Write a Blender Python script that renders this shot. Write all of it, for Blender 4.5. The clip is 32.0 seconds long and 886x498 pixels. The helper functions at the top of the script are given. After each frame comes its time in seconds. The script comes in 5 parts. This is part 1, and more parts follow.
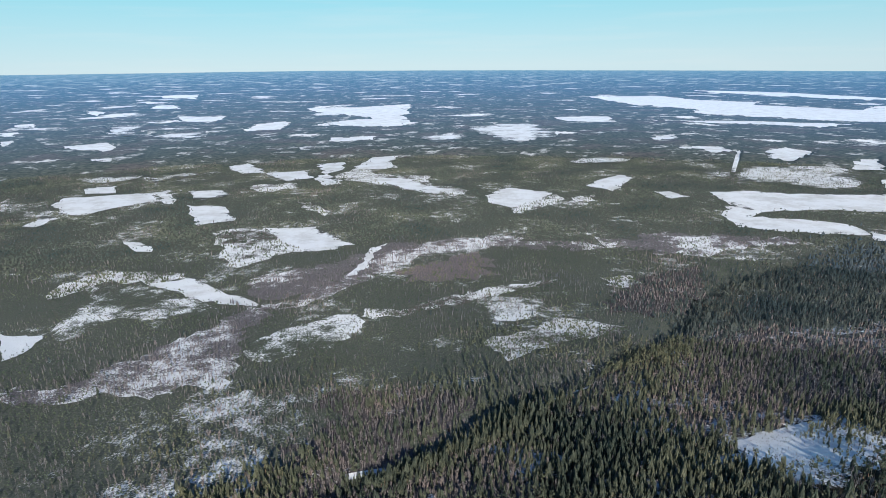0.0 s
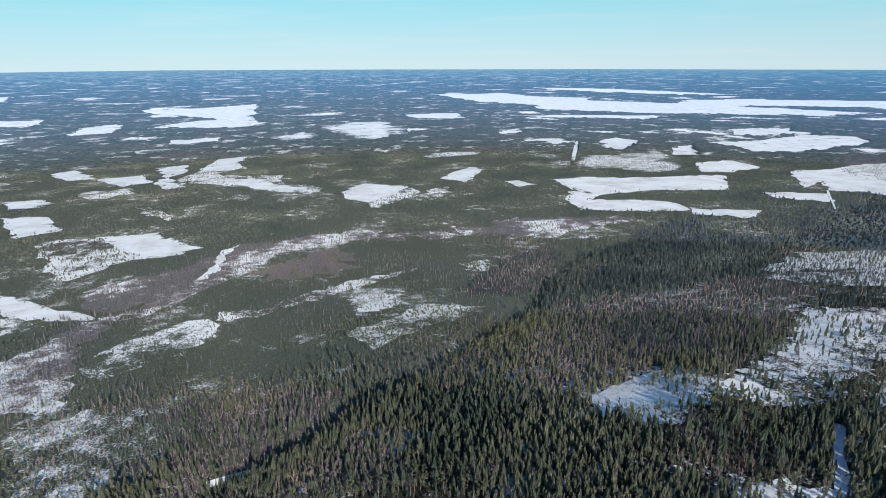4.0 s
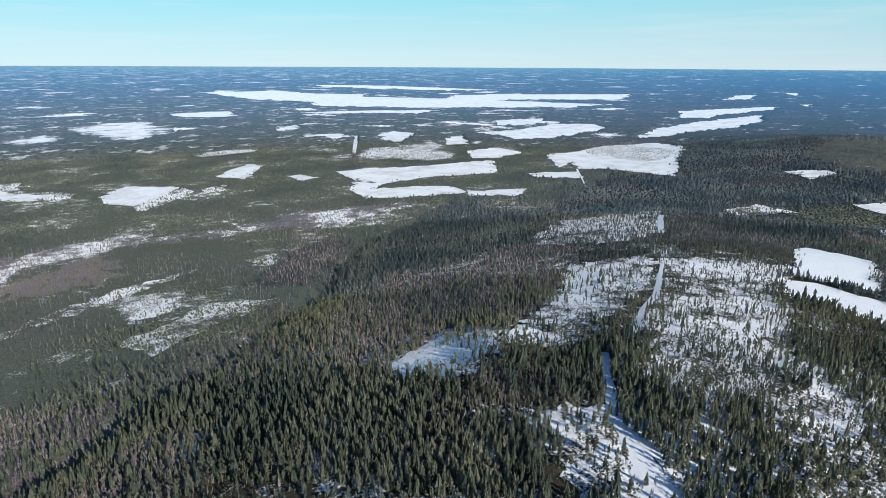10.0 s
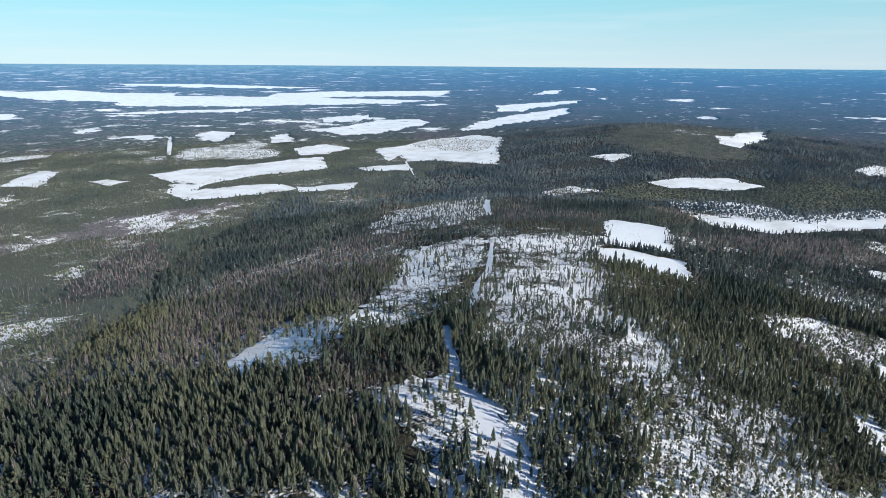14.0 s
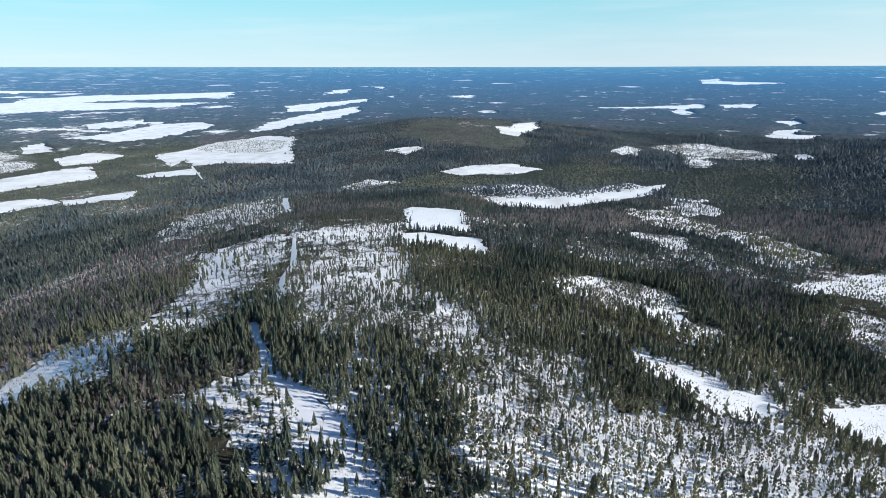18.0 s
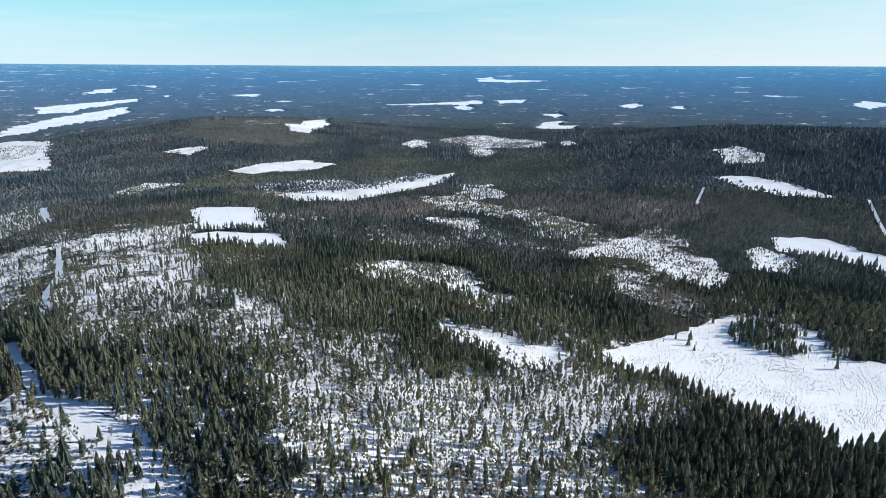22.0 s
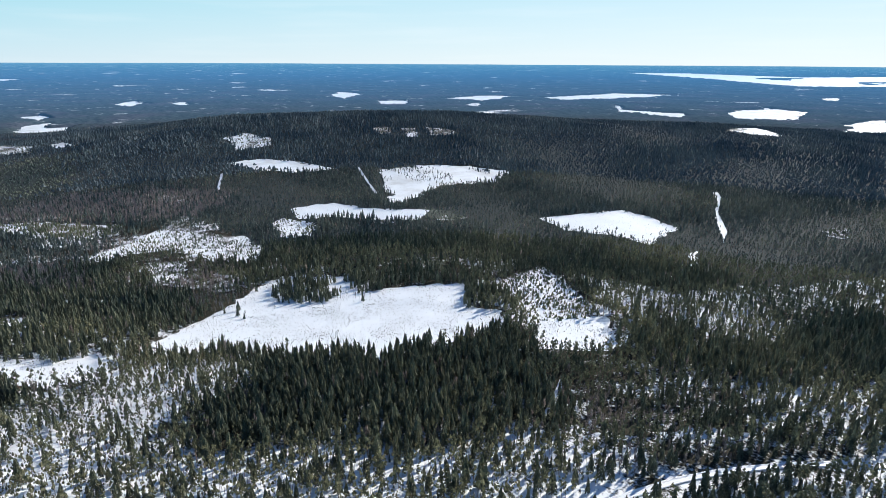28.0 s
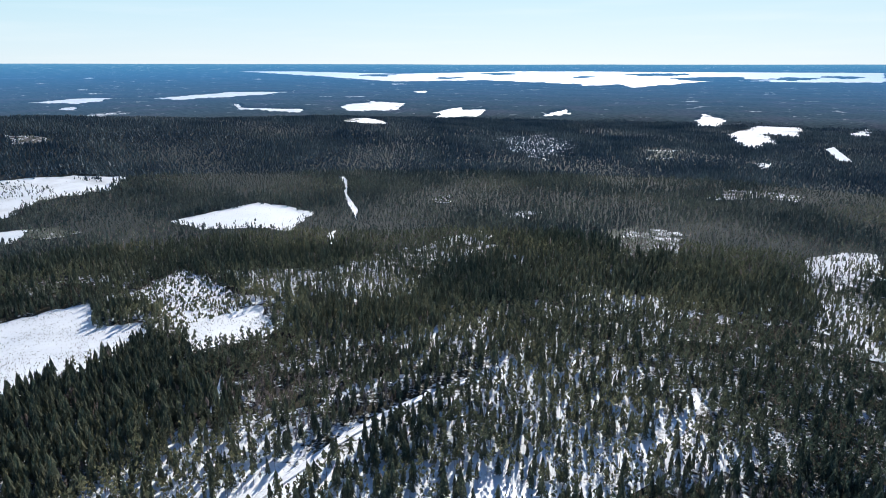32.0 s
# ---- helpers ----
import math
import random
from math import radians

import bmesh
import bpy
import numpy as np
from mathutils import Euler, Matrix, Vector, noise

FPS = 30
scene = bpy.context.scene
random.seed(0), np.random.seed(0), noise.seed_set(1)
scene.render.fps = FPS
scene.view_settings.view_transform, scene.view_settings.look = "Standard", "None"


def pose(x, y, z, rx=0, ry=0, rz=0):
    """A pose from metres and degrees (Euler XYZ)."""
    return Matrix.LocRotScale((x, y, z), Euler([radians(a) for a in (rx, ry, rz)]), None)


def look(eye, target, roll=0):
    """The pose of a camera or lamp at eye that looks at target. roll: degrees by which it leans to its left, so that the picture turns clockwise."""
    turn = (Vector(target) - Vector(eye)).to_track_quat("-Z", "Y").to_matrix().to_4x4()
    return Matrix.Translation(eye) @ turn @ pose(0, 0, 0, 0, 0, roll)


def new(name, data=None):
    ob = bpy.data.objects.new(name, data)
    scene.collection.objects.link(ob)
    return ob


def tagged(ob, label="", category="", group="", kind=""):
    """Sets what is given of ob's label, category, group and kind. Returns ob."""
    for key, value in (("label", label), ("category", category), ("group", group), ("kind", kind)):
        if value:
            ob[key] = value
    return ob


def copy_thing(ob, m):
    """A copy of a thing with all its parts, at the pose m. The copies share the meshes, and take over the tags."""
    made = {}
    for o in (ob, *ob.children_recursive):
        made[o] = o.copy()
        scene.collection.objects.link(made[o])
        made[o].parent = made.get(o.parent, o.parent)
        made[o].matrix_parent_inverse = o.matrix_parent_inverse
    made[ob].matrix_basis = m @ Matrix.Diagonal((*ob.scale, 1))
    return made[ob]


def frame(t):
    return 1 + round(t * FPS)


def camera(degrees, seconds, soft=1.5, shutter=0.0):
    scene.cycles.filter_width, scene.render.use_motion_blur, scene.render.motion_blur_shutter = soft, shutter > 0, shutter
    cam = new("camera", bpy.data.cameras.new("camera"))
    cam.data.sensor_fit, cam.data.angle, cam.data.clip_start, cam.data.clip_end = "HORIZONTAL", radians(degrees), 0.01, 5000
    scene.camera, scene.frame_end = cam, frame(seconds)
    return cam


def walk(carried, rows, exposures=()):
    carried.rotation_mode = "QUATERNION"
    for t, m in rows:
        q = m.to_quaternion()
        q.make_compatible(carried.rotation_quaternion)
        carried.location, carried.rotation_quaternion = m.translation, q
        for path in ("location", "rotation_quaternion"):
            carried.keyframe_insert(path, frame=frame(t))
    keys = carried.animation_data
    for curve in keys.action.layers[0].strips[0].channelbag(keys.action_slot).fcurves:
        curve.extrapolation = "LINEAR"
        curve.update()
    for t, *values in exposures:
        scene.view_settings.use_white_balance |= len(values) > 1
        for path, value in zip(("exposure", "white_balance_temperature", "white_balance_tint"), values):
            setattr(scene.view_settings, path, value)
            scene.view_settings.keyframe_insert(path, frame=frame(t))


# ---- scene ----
cam = camera(70.7, 32.0, soft=0.75)
PATH = [
    (0, (0.00, 0.00, 300.00), (0.000, 95.962, 271.870), -0.70),
    (1, (0.70, 0.18, 295.88), (6.191, 95.999, 267.787), -0.87),
    (2, (1.33, 0.39, 291.84), (12.331, 95.726, 263.737), -0.83),
    (3, (1.90, 0.61, 287.86), (18.417, 95.139, 259.732), -0.77),
    (5.5, (3.12, 1.19, 278.15), (33.043, 92.322, 249.873), -0.71),
    (6, (3.32, 1.31, 276.24), (35.831, 91.546, 247.943), -0.68),
    (7, (3.71, 1.54, 272.45), (41.357, 89.753, 244.133), -0.62),
    (8, (4.06, 1.77, 268.70), (46.772, 87.641, 240.369), -0.54),
    (9, (4.37, 1.99, 264.97), (52.010, 85.223, 236.622), -0.44),
    (10, (4.66, 2.20, 261.28), (57.022, 82.534, 232.910), -0.38),
    (11, (4.91, 2.39, 257.60), (61.803, 79.584, 229.230), -0.34),
    (12, (5.14, 2.57, 253.95), (66.326, 76.392, 225.555), -0.29),
    (13, (5.34, 2.72, 250.31), (71.961, 71.661, 221.864), -0.26),
    (14, (5.52, 2.85, 246.69), (77.492, 66.148, 218.163), -0.27),
    (16.5, (5.89, 3.06, 237.71), (89.087, 50.699, 209.275), -0.77),
    (17, (5.95, 3.08, 235.92), (91.001, 47.320, 207.485), -0.76),
    (18, (6.06, 3.10, 232.37), (94.411, 40.270, 203.880), -0.64),
    (19, (6.15, 3.08, 228.83), (97.230, 32.896, 200.279), -0.47),
    (20, (6.22, 3.03, 225.30), (99.438, 25.255, 196.717), -0.37),
    (21, (6.29, 2.94, 221.80), (101.000, 17.479, 193.201), -0.29),
    (22, (6.33, 2.82, 218.32), (101.921, 9.496, 189.715), -0.20),
    (23, (6.37, 2.66, 214.87), (102.160, 0.856, 186.238), -0.13),
    (24, (6.38, 2.47, 211.45), (101.346, -10.228, 182.810), -0.08),
    (26.5, (6.35, 1.81, 203.07), (92.406, -40.291, 174.414), -0.08),
    (27, (6.33, 1.65, 201.43), (89.109, -46.570, 172.763), -0.04),
    (28, (6.27, 1.31, 198.18), (81.197, -58.393, 169.514), 0.08),
    (29, (6.19, 0.93, 194.99), (71.721, -68.986, 166.385), 0.18),
    (30, (6.09, 0.51, 191.87), (60.920, -78.111, 163.362), 0.22),
    (31, (5.97, 0.06, 188.82), (48.938, -85.645, 160.389), 0.20),
    (32, (5.81, -0.43, 185.85), (35.960, -91.385, 157.254), -0.07),
]
EXPOSURES = [(0, 0.40, 6500, 10), (8, 0.50, 6500, 9), (14, 0.6, 6480, 9), (20, 0.7, 6480, 9), (25, 0.7, 6480, 9), (32, 0.66, 6420, 11)]
walk(cam, [(t, look(eye, target, roll)) for t, eye, target, roll in PATH], EXPOSURES)

# ---- sky and sun: a clear spring noon, sun in the south ----
SUN_TURN, SUN_HIGH = -172.0, 25.5
to_sun = Vector((-math.sin(radians(SUN_TURN)) * math.cos(radians(SUN_HIGH)), math.cos(radians(SUN_TURN)) * math.cos(radians(SUN_HIGH)), math.sin(radians(SUN_HIGH))))
world = bpy.data.worlds.new("clear_sky")
scene.world = world
world.use_nodes = True
wn = world.node_tree
sky = wn.nodes.new("ShaderNodeTexSky")
sky.sky_type = "NISHITA"
sky.sun_disc = False
sky.sun_elevation = radians(SUN_HIGH)
sky.sun_rotation = math.atan2(to_sun.x, to_sun.y)
sky.altitude = 1600
sky.air_density, sky.dust_density, sky.ozone_density = 1.0, 0.3, 2.0
wn.nodes["Background"].inputs[1].default_value = 0.092
cool = wn.nodes.new("ShaderNodeMix")
cool.data_type, cool.blend_type = "RGBA", "MULTIPLY"
cool.inputs[0].default_value = 1.0
cool.inputs[7].default_value = (0.645, 0.885, 1.16, 1)
wn.links.new(sky.outputs[0], cool.inputs[6])
wn.links.new(cool.outputs[2], wn.nodes["Background"].inputs[0])


def sky_node(kind, *links):
    n = wn.nodes.new(kind)
    for output, at in links:
        wn.links.new(output, n.inputs[at])
    return n


def sky_ramp(fac, *stops):
    n = sky_node("ShaderNodeValToRGB", (fac, 0))
    while len(n.color_ramp.elements) < len(stops):
        n.color_ramp.elements.new(0.5)
    for el, (at, colour) in zip(n.color_ramp.elements, stops):
        el.position, el.color = at, (*colour, 1)
    return n.outputs[0]


# the pale veil of moist air low in the sky, whiter towards the sun
ways = sky_node("ShaderNodeTexCoord").outputs["Generated"]
rise = sky_node("ShaderNodeSeparateXYZ", (ways, 0)).outputs[2]
sunward = sky_node("ShaderNodeVectorMath", (ways, 0))
sunward.operation = "DOT_PRODUCT"
sunward.inputs[1].default_value = (0.5 * to_sun.x, 0.5 * to_sun.y, 0)
half = sky_node("ShaderNodeMath", (sunward.outputs["Value"], 0))
half.inputs[1].default_value = 0.5
low_sky = sky_ramp(half.outputs[0], (0.05, (0.47, 0.60, 0.645)), (0.5, (0.40, 0.505, 0.565)), (0.95, (0.54, 0.59, 0.61)))
high_sky = sky_ramp(half.outputs[0], (0.05, (0.225, 0.555, 0.63)), (0.5, (0.19, 0.46, 0.525)), (0.95, (0.39, 0.53, 0.575)))
step_up = sky_node("ShaderNodeMapRange", (rise, 0))
step_up.inputs[1].default_value, step_up.inputs[2].default_value = 0.0, 0.11
veil = wn.nodes.new("ShaderNodeMix")
veil.data_type = "RGBA"
for output, at in ((step_up.outputs[0], 0), (low_sky, 6), (high_sky, 7)):
    wn.links.new(output, veil.inputs[at])
stretch = sky_node("ShaderNodeVectorMath", (ways, 0))
stretch.operation = "MULTIPLY"
stretch.inputs[1].default_value = (3, 3, 45)
wisps = sky_node("ShaderNodeTexNoise", (stretch.outputs[0], 0))
wisps.inputs["Scale"].default_value, wisps.inputs["Detail"].default_value = 1.4, 6
thin_cloud = wn.nodes.new("ShaderNodeMix")
thin_cloud.data_type = "RGBA"
thin_cloud.inputs[7].default_value = (0.60, 0.63, 0.64, 1)
wn.links.new(sky_ramp(wisps.outputs[0], (0.5, (0, 0, 0)), (0.75, (0.2, 0.2, 0.2))), thin_cloud.inputs[0])
wn.links.new(veil.outputs[2], thin_cloud.inputs[6])
veil_light = sky_node("ShaderNodeBackground", (thin_cloud.outputs[2], 0))
share = sky_ramp(rise, (0.0, (0.94, 0.94, 0.94)), (0.14, (0.9, 0.9, 0.9)), (0.45, (0, 0, 0)))
whole_sky = sky_node("ShaderNodeMixShader", (share, 0), (wn.nodes["Background"].outputs[0], 1), (veil_light.outputs[0], 2))
wn.links.new(whole_sky.outputs[0], wn.nodes["World Output"].inputs[0])
lamp = bpy.data.lights.new("sun", "SUN")
lamp.energy, lamp.angle, lamp.color = 4.4, radians(0.5), (1.0, 0.96, 0.89)
sun = new("sun", lamp)
sun.matrix_world = look(to_sun * 900, (0, 0, 0))


# ---- materials ----
def shader(name):
    m = bpy.data.materials.new(name)
    m.use_nodes = True
    return m, m.node_tree, m.node_tree.nodes["Principled BSDF"]


def node(tree, kind, **values):
    n = tree.nodes.new(kind)
    for key, value in values.items():
        if key in n.inputs:
            n.inputs[key].default_value = value
    return n


def place_noise(tree, scale, detail=4.0, rough=0.55):
    """Noise in metres of the place; scale is features per metre."""
    geo = tree.nodes.new("ShaderNodeNewGeometry")
    n = node(tree, "ShaderNodeTexNoise", Scale=scale, Detail=detail, Roughness=rough)
    tree.links.new(geo.outputs["Position"], n.inputs["Vector"])
    return n.outputs["Fac"]


def ramp(tree, fac, *stops):
    n = tree.nodes.new("ShaderNodeValToRGB")
    e = n.color_ramp.elements
    while len(e) < len(stops):
        e.new(0.5)
    for el, (at, colour) in zip(e, stops):
        el.position, el.color = at, (*colour, 1)
    tree.links.new(fac, n.inputs["Fac"])
    return n.outputs["Color"]


def mix(tree, fac, a, b, how="MIX"):
    n = tree.nodes.new("ShaderNodeMix")
    n.data_type, n.blend_type = "RGBA", how
    for value, socket in ((fac, n.inputs[0]), (a, n.inputs[6]), (b, n.inputs[7])):
        if hasattr(value, "is_linked"):
            tree.links.new(value, socket)
        else:
            socket.default_value = value if socket == n.inputs[0] else (*value, 1)
    return n.outputs[2]


def bump(tree, bsdf, fac, strength, distance):
    n = node(tree, "ShaderNodeBump", Strength=strength, Distance=distance)
    tree.links.new(fac, n.inputs["Height"])
    tree.links.new(n.outputs["Normal"], bsdf.inputs["Normal"])


def snow_material(name, tuft, at=0.60, tones=((0.69, 0.70, 0.70), (0.78, 0.785, 0.775))):
    """Old spring snow with wind relief and dry grass or twigs poking through; tuft is how much of that shows."""
    m, tree, b = shader(name)
    big, fine = place_noise(tree, 0.035, 5), place_noise(tree, 0.6, 6, 0.7)
    base = ramp(tree, big, (0.3, tones[0]), (0.7, tones[1]))
    spots = ramp(tree, fine, (at - 0.1 * tuft, (0, 0, 0)), (at + 0.1 - 0.1 * tuft, (1, 1, 1)))
    amount = mix(tree, 1.0, spots, (tuft, tuft, tuft), "MULTIPLY")
    tree.links.new(mix(tree, amount, base, (0.16, 0.13, 0.09)), b.inputs["Base Color"])
    b.inputs["Roughness"].default_value = 0.5
    b.inputs["Specular IOR Level"].default_value = 0.55
    bump(tree, b, fine, 0.5, 0.5)
    return m


def floor_material(name="forest_floor", low=0.53, high=0.58, tones=((0.024, 0.023, 0.018), (0.037, 0.035, 0.024), (0.068, 0.058, 0.043))):
    """Forest floor: patchy old snow over moss, heather and needle litter."""
    m, tree, b = shader(name)
    big, fine = place_noise(tree, 0.05, 6, 0.65), place_noise(tree, 0.5, 6, 0.7)
    moss = ramp(tree, fine, (0.35, tones[0]), (0.5, tones[1]), (0.65, tones[2]))
    wide = ramp(tree, place_noise(tree, 0.007, 4, 0.6), (0.38, (0, 0, 0)), (0.62, (1, 1, 1)))
    patch = mix(tree, 0.16, mix(tree, 0.5, big, fine), wide)
    cover = ramp(tree, patch, (low, (0, 0, 0)), (high, (1, 1, 1)))
    tree.links.new(mix(tree, cover, moss, (0.78, 0.785, 0.775)), b.inputs["Base Color"])
    b.inputs["Roughness"].default_value = 0.95
    b.inputs["Specular IOR Level"].default_value = 0.05
    bump(tree, b, fine, 0.6, 0.6)
    return m


def leaf_material(name, dark, light, rough=0.75, hole=0.46):
    """Foliage that differs from tree to tree and in clumps."""
    m, tree, b = shader(name)
    geo = tree.nodes.new("ShaderNodeNewGeometry")
    info = tree.nodes.new("ShaderNodeObjectInfo")
    add = tree.nodes.new("ShaderNodeMath")
    add.operation = "ADD"
    tree.links.new(geo.outputs["Random Per Island"], add.inputs[0])
    tree.links.new(info.outputs["Random"], add.inputs[1])
    wrap = tree.nodes.new("ShaderNodeMath")
    wrap.operation = "FRACT"
    tree.links.new(add.outputs[0], wrap.inputs[0])
    base = ramp(tree, wrap.outputs[0], (0.0, dark), (1.0, light))
    stand = ramp(tree, place_noise(tree, 0.007, 4), (0.36, (0.60, 0.70, 0.76)), (0.64, (1.42, 1.30, 1.16)))
    grain = ramp(tree, place_noise(tree, 2.2, 4, 0.7), (0.3, (0.55, 0.55, 0.55)), (0.7, (1.35, 1.35, 1.3)))
    col = mix(tree, 1.0, mix(tree, 1.0, base, stand, "MULTIPLY"), grain, "MULTIPLY")
    tree.links.new(col, b.inputs["Base Color"])
    b.inputs["Roughness"].default_value = rough
    b.inputs["Specular IOR Level"].default_value = 0.15
    thin = tree.nodes.new("ShaderNodeBsdfTranslucent")
    tree.links.new(col, thin.inputs["Color"])
    both = tree.nodes.new("ShaderNodeMixShader")
    both.inputs[0].default_value = 0.46
    tree.links.new(b.outputs[0], both.inputs[1])
    tree.links.new(thin.outputs[0], both.inputs[2])
    gap = tree.nodes.new("ShaderNodeBsdfTransparent")
    holes = ramp(tree, place_noise(tree, 1.5, 2, 0.6), (hole - 0.02, (0, 0, 0)), (hole + 0.02, (1, 1, 1)))
    leafy = tree.nodes.new("ShaderNodeMixShader")
    tree.links.new(holes, leafy.inputs[0])
    tree.links.new(gap.outputs[0], leafy.inputs[1])
    tree.links.new(both.outputs[0], leafy.inputs[2])
    tree.links.new(leafy.outputs[0], tree.nodes["Material Output"].inputs[0])
    return m


def plan_place(tree):
    """The place in the plan that a vertex stores, and how open the land is there."""
    n = tree.nodes.new("ShaderNodeAttribute")
    n.attribute_name = "plan"
    flat = tree.nodes.new("ShaderNodeVectorMath")
    flat.operation = "MULTIPLY"
    flat.inputs[1].default_value = (1, 1, 0)
    split = tree.nodes.new("ShaderNodeSeparateXYZ")
    tree.links.new(n.outputs["Vector"], flat.inputs[0])
    tree.links.new(n.outputs["Vector"], split.inputs[0])
    return flat.outputs[0], split.outputs[2]


def plan_noise(tree, place, scale, detail, rough):
    n = node(tree, "ShaderNodeTexNoise", Scale=scale, Detail=detail, Roughness=rough)
    tree.links.new(place, n.inputs["Vector"])
    return n.outputs["Fac"]


def math_node(tree, how, a, b):
    n = tree.nodes.new("ShaderNodeMath")
    n.operation = how
    for value, socket in ((a, n.inputs[0]), (b, n.inputs[1])):
        if hasattr(value, "is_linked"):
            tree.links.new(value, socket)
        else:
            socket.default_value = value
    return n.outputs[0]


def paint_haze(tree, b, place, colour, least):
    """The far backdrop's colour, dimmed, with haze painted over it as glow: more of it the farther the land lies."""
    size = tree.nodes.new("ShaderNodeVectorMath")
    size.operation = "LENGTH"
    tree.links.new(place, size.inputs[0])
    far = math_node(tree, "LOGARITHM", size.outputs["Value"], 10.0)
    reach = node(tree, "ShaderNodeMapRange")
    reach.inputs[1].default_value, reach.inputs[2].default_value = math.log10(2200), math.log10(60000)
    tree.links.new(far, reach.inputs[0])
    glow = ramp(tree, reach.outputs[0], *HAZE_GLOW)
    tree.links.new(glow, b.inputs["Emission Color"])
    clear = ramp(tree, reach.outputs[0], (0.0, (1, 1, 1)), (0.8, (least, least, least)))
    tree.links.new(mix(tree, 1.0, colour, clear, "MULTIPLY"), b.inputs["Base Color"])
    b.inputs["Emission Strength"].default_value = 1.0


# Emission colours that stand in for haze, from 2.2 to 60 km.
HAZE_GLOW = ((0.0, (0, 0, 0)), (0.04, (0.006, 0.019, 0.037)), (0.2, (0.018, 0.064, 0.135)), (0.45, (0.026, 0.115, 0.25)), (0.7, (0.03, 0.15, 0.30)), (1.0, (0.06, 0.205, 0.34)))


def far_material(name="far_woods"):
    """The far backdrop: stands of conifers and leafless woods with ragged open patches of snow, tinted blue for haze.
    """
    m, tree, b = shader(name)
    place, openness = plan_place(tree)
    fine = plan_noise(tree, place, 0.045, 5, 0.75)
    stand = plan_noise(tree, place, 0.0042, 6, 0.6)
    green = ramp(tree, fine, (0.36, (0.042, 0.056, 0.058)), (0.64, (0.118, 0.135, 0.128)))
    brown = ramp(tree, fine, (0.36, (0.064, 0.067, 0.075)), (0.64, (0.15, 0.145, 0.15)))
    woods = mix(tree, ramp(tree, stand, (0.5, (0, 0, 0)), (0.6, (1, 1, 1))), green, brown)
    # Shade put into the colour: woods turn darker and bluer towards the sun.
    sun_side = ramp(tree, math_node(tree, "ADD", openness, 0.5), (0.47, (0.6, 0.65, 0.72)), (0.53, (1.2, 1.15, 1.0)))
    woods = mix(tree, 1.0, woods, sun_side, "MULTIPLY")
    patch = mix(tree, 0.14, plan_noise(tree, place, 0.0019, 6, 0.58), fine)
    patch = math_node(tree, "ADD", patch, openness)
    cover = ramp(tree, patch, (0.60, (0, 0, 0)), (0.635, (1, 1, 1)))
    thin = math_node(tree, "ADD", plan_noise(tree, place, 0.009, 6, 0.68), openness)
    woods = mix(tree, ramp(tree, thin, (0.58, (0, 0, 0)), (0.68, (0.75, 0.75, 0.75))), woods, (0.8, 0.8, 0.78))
    paint_haze(tree, b, place, mix(tree, cover, woods, (0.84, 0.84, 0.82)), 0.3)
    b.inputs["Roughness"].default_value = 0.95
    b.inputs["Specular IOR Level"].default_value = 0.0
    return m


def far_snow_material(name, low, high):
    """Far fields and frozen lakes, with shores and tree lines that break them up, under painted haze."""
    m, tree, b = shader(name)
    place, openness = plan_place(tree)
    fine = plan_noise(tree, place, 0.04, 5, 0.75)
    patch = mix(tree, 0.35, plan_noise(tree, place, 0.006, 6, 0.65), fine)
    patch = math_node(tree, "ADD", patch, openness)
    cover = ramp(tree, patch, (low, (0, 0, 0)), (high, (1, 1, 1)))
    woods = ramp(tree, fine, (0.36, (0.035, 0.042, 0.036)), (0.64, (0.13, 0.125, 0.10)))
    snow = ramp(tree, plan_noise(tree, place, 0.016, 6, 0.72), (0.36, (0.60, 0.59, 0.56)), (0.56, (0.78, 0.785, 0.775)))
    paint_haze(tree, b, place, mix(tree, cover, woods, snow), 0.75)
    b.inputs["Roughness"].default_value = 0.6
    b.inputs["Specular IOR Level"].default_value = 0.1
    return m


def bark_material(name, dark, light):
    m, tree, b = shader(name)
    tree.links.new(ramp(tree, place_noise(tree, 3.0, 5, 0.7), (0.3, dark), (0.7, light)), b.inputs["Base Color"])
    b.inputs["Roughness"].default_value = 0.9
    return m


SNOW = snow_material("snow", 0.3, 0.59)
TRACK = snow_material("packed_snow", 0.1, 0.60, ((0.64, 0.65, 0.66), (0.72, 0.725, 0.73)))
LANE = snow_material("plowed_lane", 0.2, 0.55, ((0.55, 0.56, 0.575), (0.66, 0.67, 0.68)))
BRUSHY = bark_material("brush_litter", (0.075, 0.062, 0.064), (0.2, 0.17, 0.172))
FLOOR = floor_material()
LOW_TONES = ((0.066, 0.076, 0.060), (0.096, 0.106, 0.084), (0.142, 0.142, 0.118))
LOW_FLOOR = floor_material("lowland_floor", 0.57, 0.65, LOW_TONES)
PATCHY = floor_material("patchy_snow", 0.40, 0.47)
THIN_SNOW = floor_material("thin_snow", 0.50, 0.56, LOW_TONES)
BRUSHY_SNOW = floor_material("brushy_snow", 0.43, 0.50, ((0.07, 0.065, 0.055), (0.11, 0.10, 0.085), (0.17, 0.15, 0.13)))
GLADE_SNOW = floor_material("glade_snow", 0.515, 0.595, LOW_TONES)
BROWN_TONES = ((0.105, 0.097, 0.098), (0.15, 0.136, 0.138), (0.21, 0.192, 0.192))
BIRCH_LITTER = floor_material("birch_litter", 0.585, 0.66, ((0.06, 0.054, 0.053), (0.095, 0.085, 0.083), (0.14, 0.124, 0.12)))
BELT_SNOW = floor_material("birch_belt_snow", 0.475, 0.54, BROWN_TONES)
BELT_FLOOR = floor_material("birch_belt_floor", 0.515, 0.575, BROWN_TONES)
